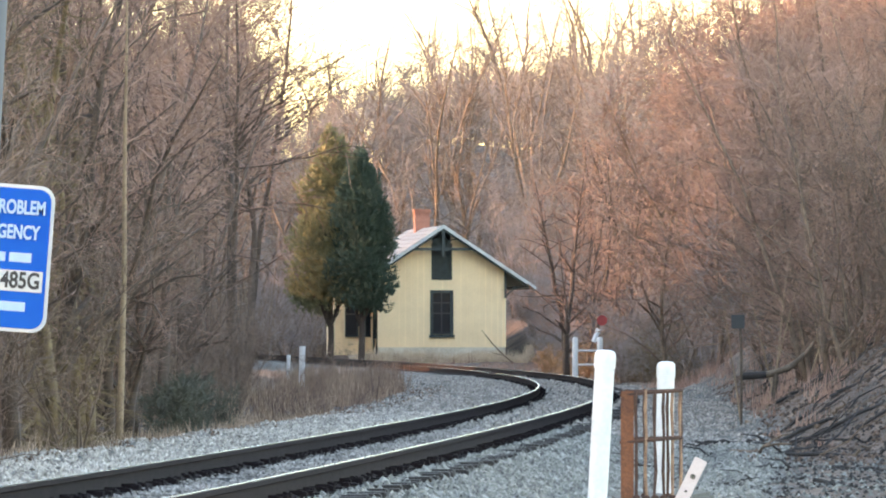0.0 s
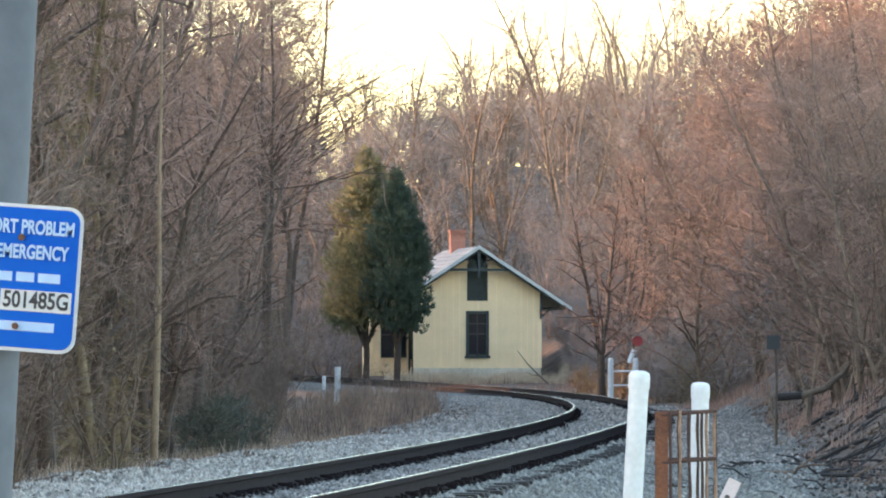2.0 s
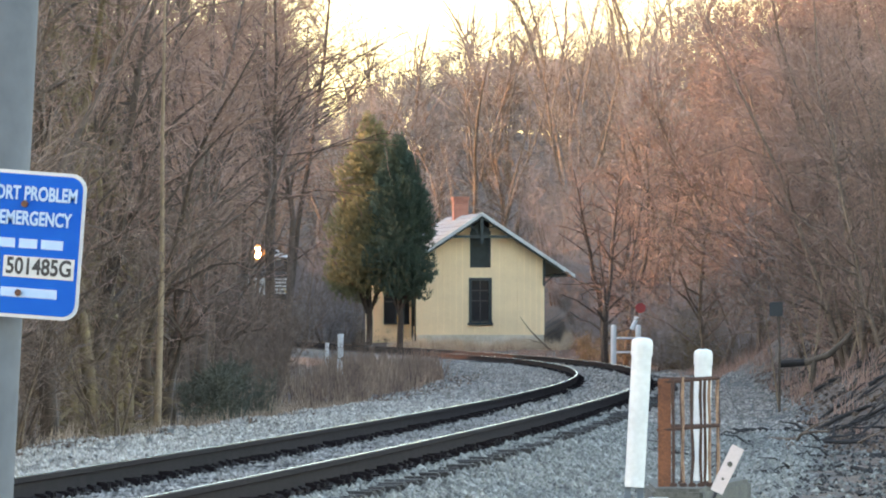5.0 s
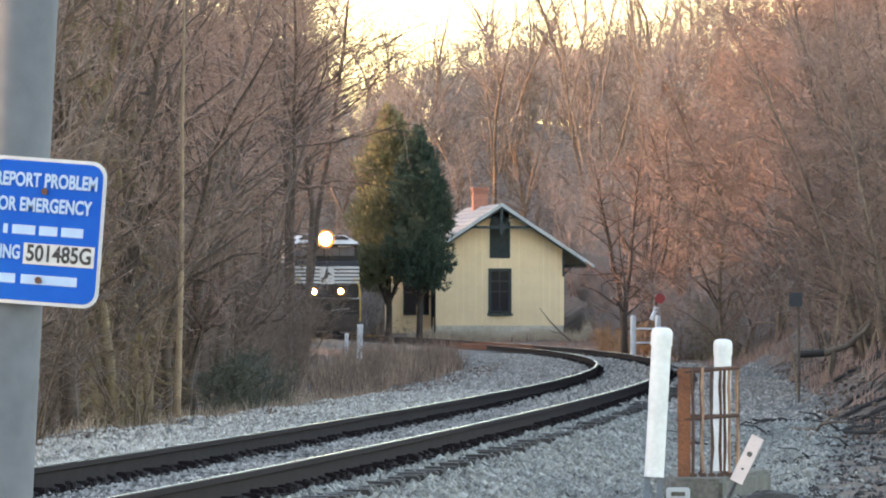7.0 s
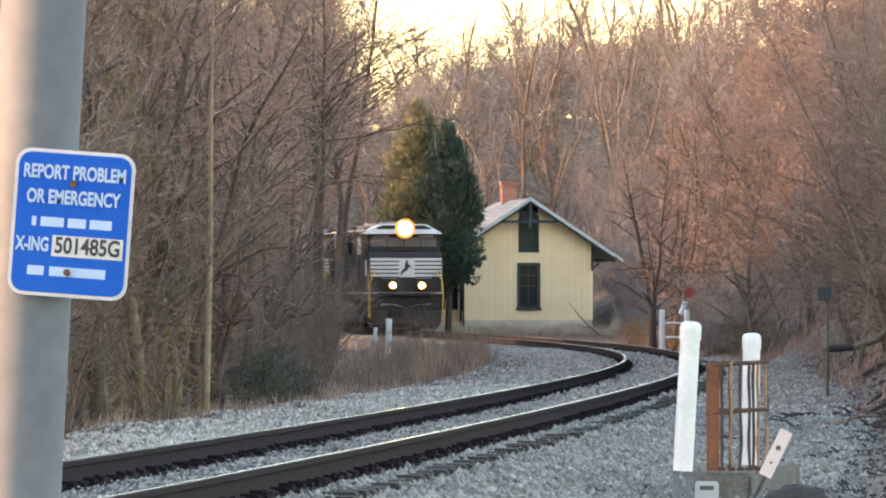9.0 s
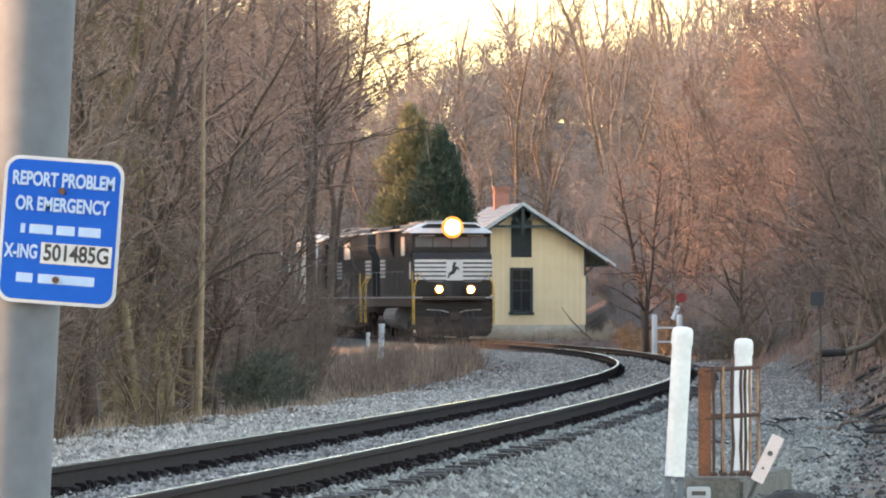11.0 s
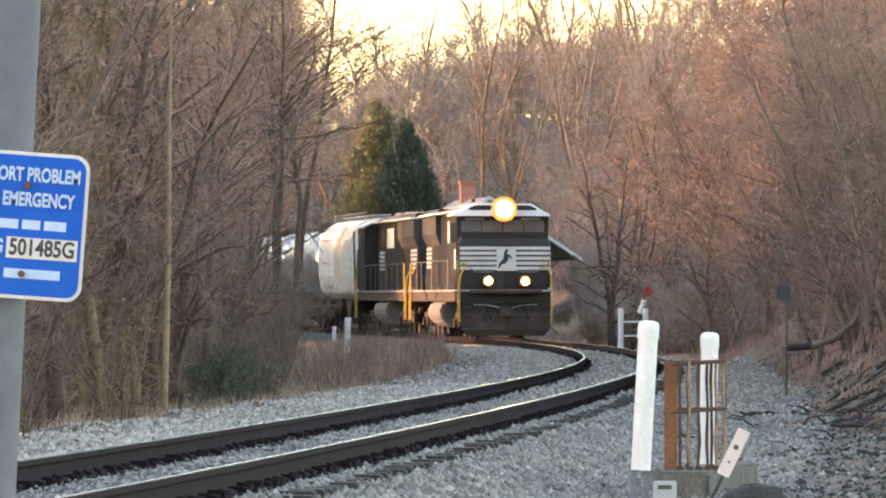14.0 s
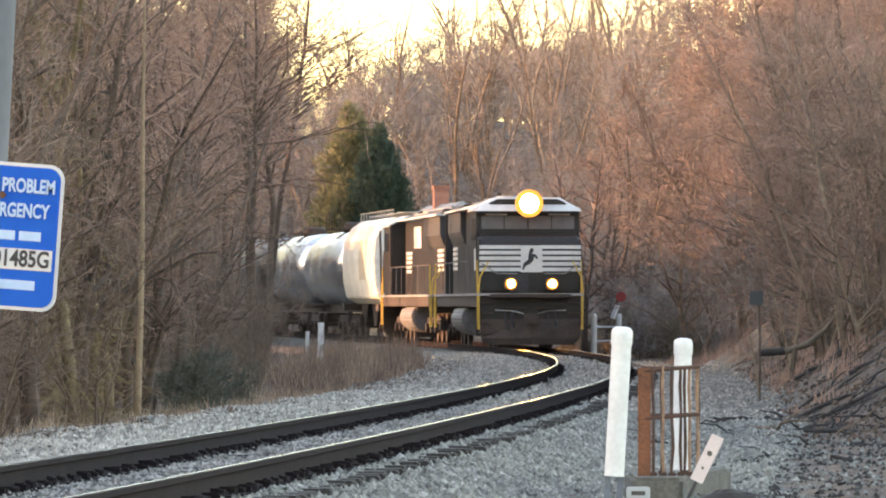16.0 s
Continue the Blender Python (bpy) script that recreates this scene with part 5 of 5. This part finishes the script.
# ---- ground cover ----
def stones(name, label, n, y0, y1, d0, d1, size, seed, bias=1.0, mat="stone", category="ballast"):
    """Loose angular stones on the ground, joined."""
    r = np.random.RandomState(seed)
    y = y0 + (y1 - y0) * r.rand(n) ** bias
    d = d0 + (d1 - d0) * r.rand(n)
    x = line_x(y) + d
    z = ground_z(x, y)
    k = size[0] + (size[1] - size[0]) * r.rand(n) ** 2
    base = np.array([(1, 0, -0.35), (-1, 0, -0.35), (0, 1, -0.35), (0, -1, -0.35), (0, 0, 0.9)], float)
    v = base[None] * (0.55 + 0.6 * r.rand(n, 5, 1)) + 0.25 * (r.rand(n, 5, 3) - 0.5)
    a = r.rand(n) * 6.283
    b = (r.rand(n) - 0.5) * 0.9
    ca, sa, cb, sb = np.cos(a), np.sin(a), np.cos(b), np.sin(b)
    vx, vy, vz = v[..., 0], v[..., 1], v[..., 2] * 0.8
    vx, vz = vx * cb[:, None] + vz * sb[:, None], vz * cb[:, None] - vx * sb[:, None]
    vx, vy = vx * ca[:, None] - vy * sa[:, None], vx * sa[:, None] + vy * ca[:, None]
    pts = np.stack([vx, vy, vz], 2) * k[:, None, None] * 0.5 + np.stack([x, y, z + k * 0.16], 1)[:, None]
    faces = np.array([(0, 2, 4), (2, 1, 4), (1, 3, 4), (3, 0, 4)])
    idx = (faces[None] + (np.arange(n) * 5)[:, None, None]).reshape(-1, 3)
    me = bpy.data.meshes.new(name)
    me.from_pydata(pts.reshape(-1, 3).tolist(), [], idx.tolist())
    me.materials.append(M[mat])
    return tagged(new(name, me), label, category, kind="stuff")


stones("ballast", "loose grey crushed stone beside the rails", 30000, 38, 84, 1.0, 4.0, (0.05, 0.135), 1, 1.25)
stones("ballast", "grey crushed stone between the rails", 7000, 38, 84, -0.66, 0.66, (0.035, 0.06), 2, 1.0, "stone_brown")
# sunlight on this shoulder comes from the stones' lighter colour
stones("ballast", "crushed stone along the wood's edge, sunlight in its pale colour", 14000, 40, 100, -3.9, -0.95, (0.05, 0.11), 3, 1.0, "stone_dusty_sunlit")
stones("ballast", "scattered grey stone at the foot of the bank", 2500, 38, 76, 3.8, 6.4, (0.04, 0.10), 6)
stones("ballast", "grey crushed stone on the far curve", 18000, 84, 190, -4.0, 3.6, (0.06, 0.12), 4, 1.2, "stone_dusty_sunlit")

stones("leaf_litter", "dark dirt clods and rotten bark on the gravel", 5200, 44, 88, 3.1, 6.8, (0.03, 0.10), 7, 1.0, "tie", "leaf litter")
stones("leaf_litter", "dark dead leaves and bark chips on the bank", 15000, 72, 150, 3.5, 8.0, (0.04, 0.12), 5, 1.0, "litter", "leaf litter")
stones("leaf_litter", "brown dead leaves strewn over the stone at the wood's edge", 6000, 44, 150, -5.0, -2.9, (0.04, 0.10), 8, 1.0, "litter", "leaf litter")


def grass(name, label, mat, tufts, seed):
    """Dry blades in tufts, joined."""
    r = random.Random(seed)
    s = Shape()
    for x, y, h, n, spread in tufts(r):
        z = float(ground_z(x, y))
        for _ in range(n):
            a = r.uniform(0, 6.283)
            p = Vector((x + math.cos(a) * r.uniform(0, spread), y + math.sin(a) * r.uniform(0, spread), z - 0.03))
            q = p + Vector((r.gauss(0, 0.16), r.gauss(0, 0.16), r.uniform(0.5, 1.0))) * h
            s.add(*sliver(p, q, r.uniform(0.008, 0.018)))
    return tagged(part(name, s, M[mat]), label, "grass", kind="stuff")


def weed_tufts(r):
    for _ in range(150):
        y = r.uniform(96, 186)
        yield float(line_x(y)) - 3.9 - 3.0 * r.random() ** 1.5, y, r.uniform(0.35, 1.15), 12, 0.35


def far_tufts(r):
    for _ in range(120):
        y = r.uniform(92, 176)
        yield float(line_x(y)) - r.uniform(4.0, 6.6), y, r.uniform(0.2, 0.9), 24, 0.28


def edge_tufts(r):
    for _ in range(120):
        y = r.uniform(44, 100)
        yield float(line_x(y)) - r.uniform(3.3, 4.2), y, r.uniform(0.12, 0.35), 14, 0.2


def bank_tufts(r):
    for _ in range(150):
        y = r.uniform(84, 190)
        yield float(line_x(y)) + r.uniform(3.6, 7.0), y, r.uniform(0.2, 0.6), 18, 0.3
    for _ in range(90):
        y = r.uniform(235, 299)
        yield r.uniform(float(line_x(y)) + 2.6, 6.0), y, r.uniform(0.2, 0.55), 20, 0.4


def house_tufts(r):
    for _ in range(330):
        y = 299.7 - 3.2 * r.random() ** 1.5
        yield r.uniform(-3.4, 5.2), y, r.uniform(0.25, 0.85), 18, 0.3


grass("dry_grass", "tall dry straw coloured grass beside the curve", "straw", far_tufts, 31)
grass("dry_weeds", "tall reddish brown dead weeds inside the curve", "weed", weed_tufts, 35)
grass("dry_grass", "short dry grass at the foot of the brush", "straw", edge_tufts, 32)
grass("dry_grass", "dead grass and weeds on the bank", "twig", bank_tufts, 33)

grass("dry_grass", "pale dead weeds at the foot of the station wall", "straw_pale", house_tufts, 34)


def leaning_branch():
    t = thing("leaning_branch", "thin dead branch leaning up out of the weeds", "branch", pose(4.3, 295.5, float(ground_z(4.3, 295.5)) - 0.05))
    part("limb", Shape().path([(0, 0, 0), (-0.5, 0, 0.45), (-1.05, 0, 1.0), (-1.55, 0, 1.65)], [0.045, 0.04, 0.032, 0.015], 6), M["bark"], t)
    part("spur", Shape().path([(-0.5, 0, 0.45), (-0.85, 0, 0.5), (-1.15, 0, 0.62)], [0.025, 0.02, 0.01], 5), M["bark"], t)


leaning_branch()


def fallen_branch(x, y, length, turn, rise, rad, seed, mat="log"):
    r = random.Random(seed)
    z = float(ground_z(x, y))
    t = thing("fallen_branch", "dead broken branch lying on the ground", "branch", pose(x, y, z + rad * 0.6, 0, -rise, turn), "fallen branches")
    pts = [(length * k / 5, r.gauss(0, 0.05), r.gauss(0, 0.02)) for k in range(6)]
    part("limb", Shape().path(pts, [rad * (1 - 0.12 * k) for k in range(6)], 6), M[mat], t)
    if length > 0.8:
        p = Vector(pts[3])
        part("spur", Shape().path([p, p + Vector((0.15 * length, 0.12, 0.10 * length)), p + Vector((0.35 * length, 0.16, 0.12 * length))], [rad * 0.5, rad * 0.4, rad * 0.2], 5), M[mat], t)


rb = random.Random(77)
for k in range(120):
    y = rb.uniform(76, 140)
    d = rb.uniform(3.3, 6.4)
    slope = 31 if d > 3.9 and y > 75 else 2
    fallen_branch(float(line_x(y)) + d, y, rb.uniform(0.25, 1.3), rb.uniform(-60, 60), slope + rb.uniform(-8, 8), rb.uniform(0.010, 0.035), 200 + k, rb.choice(("log", "tie", "bark", "tie")))

for k in range(30):
    y = rb.uniform(58, 88)
    fallen_branch(float(line_x(y)) + rb.uniform(3.0, 5.6), y, rb.uniform(0.3, 1.3), rb.uniform(-14, 14) + (180 if k % 2 else 0), rb.uniform(-2, 3), rb.uniform(0.015, 0.04), 400 + k, "tie")
for k in range(34):
    y = rb.uniform(84, 112)
    fallen_branch(float(line_x(y)) + rb.uniform(3.7, 5.2), y, rb.uniform(0.9, 2.3), rb.uniform(-16, 10), 28 + rb.uniform(-10, 6), rb.uniform(0.015, 0.04), 500 + k, rb.choice(("log", "tie", "tie")))


def fallen_log():
    t = thing("fallen_log", "fallen log with a dark broken end on the bank", "log", pose(5.68, 111.0, 0.60))
    part("trunk", Shape().path([(0, 0, 0), (0.45, 0, 0.03), (0.85, 0.05, 0.16), (1.15, 0.1, 0.42), (1.3, 0.15, 0.62)], [0.065, 0.062, 0.055, 0.048, 0.035], 9), M["log"], t)
    part("broken_end", Shape().path([(-0.04, 0, 0), (0.42, 0, 0.032)], [0.070, 0.068], 9), M["tie"], t, "dark end of the log")
    part("prop", Shape().path([(0.6, 0, 0.08), (0.55, 0, -0.5)], 0.05, 7), M["log"], t)


fallen_log()

# ---- ties, tie plates and spikes ----
tie_me = Shape().box(-1.30, -0.115, -0.36, 1.30, 0.115, -0.178).mesh("tie", M["tie"], bevel=0.012)
plate = Shape()
for sx in (-1, 1):
    plate.box(sx * 0.7555 - 0.19, -0.09, -0.1775, sx * 0.7555 + 0.19, 0.09, -0.165)
    for dx in (-0.11, 0.11):
        plate.box(sx * 0.7555 + dx - 0.022, -0.06, -0.17, sx * 0.7555 + dx + 0.022, -0.02, -0.13)
        plate.box(sx * 0.7555 + dx - 0.022, 0.03, -0.17, sx * 0.7555 + dx + 0.022, 0.07, -0.13)
    plate.box(sx * 0.7555 - 0.085, 0.118, -0.185, sx * 0.7555 + 0.085, 0.145, -0.125)
plate_me = plate.mesh("tie_plate", M["rail_side"])
rt = random.Random(9)
rest = Shape()
for k in range(560):
    y = 36.0 + k * 0.5 + rt.uniform(-0.03, 0.03)
    m = line_pose(y) @ pose(rt.uniform(-0.05, 0.05), 0, rt.uniform(-0.012, 0.002), 0, rt.uniform(-0.4, 0.4), rt.uniform(-1.2, 1.2))
    if k < 300:
        ob = part("tie", tie_me, None, track)
        ob.matrix_basis = m
        part("tie_plate", plate_me, None, ob)
    else:
        rest.box(-1.30, -0.115, -0.36, 1.30, 0.115, -0.178, m)
tagged(part("far_ties", rest, M["tie"], track), "weathered dark timber ties", kind="stuff")


# ---- movement ----
def front_y(t):
    """Where along the line the train's front is at t seconds."""
    return 183.0 + 10.85 * (16.0 - t)


def motions():
    gap = 0.0
    for car, length, turned in TRAIN:
        rows = []
        for k in range(33):
            t = k * 0.5
            y = front_y(t) + gap
            a, b = line_pose(y + 3.5).translation, line_pose(y + length - 3.5).translation
            d = (b - a).normalized()
            o = a - d * 3.5
            m = pose(o.x, o.y, o.z, math.degrees(math.asin(d.z)), 0, math.degrees(math.atan2(-d.x, d.y)))
            rows.append((t, m @ pose(0, length, 0, 0, 0, 180) if turned else m))
        walk(car, rows)
        gap += length + 0.55


motions()
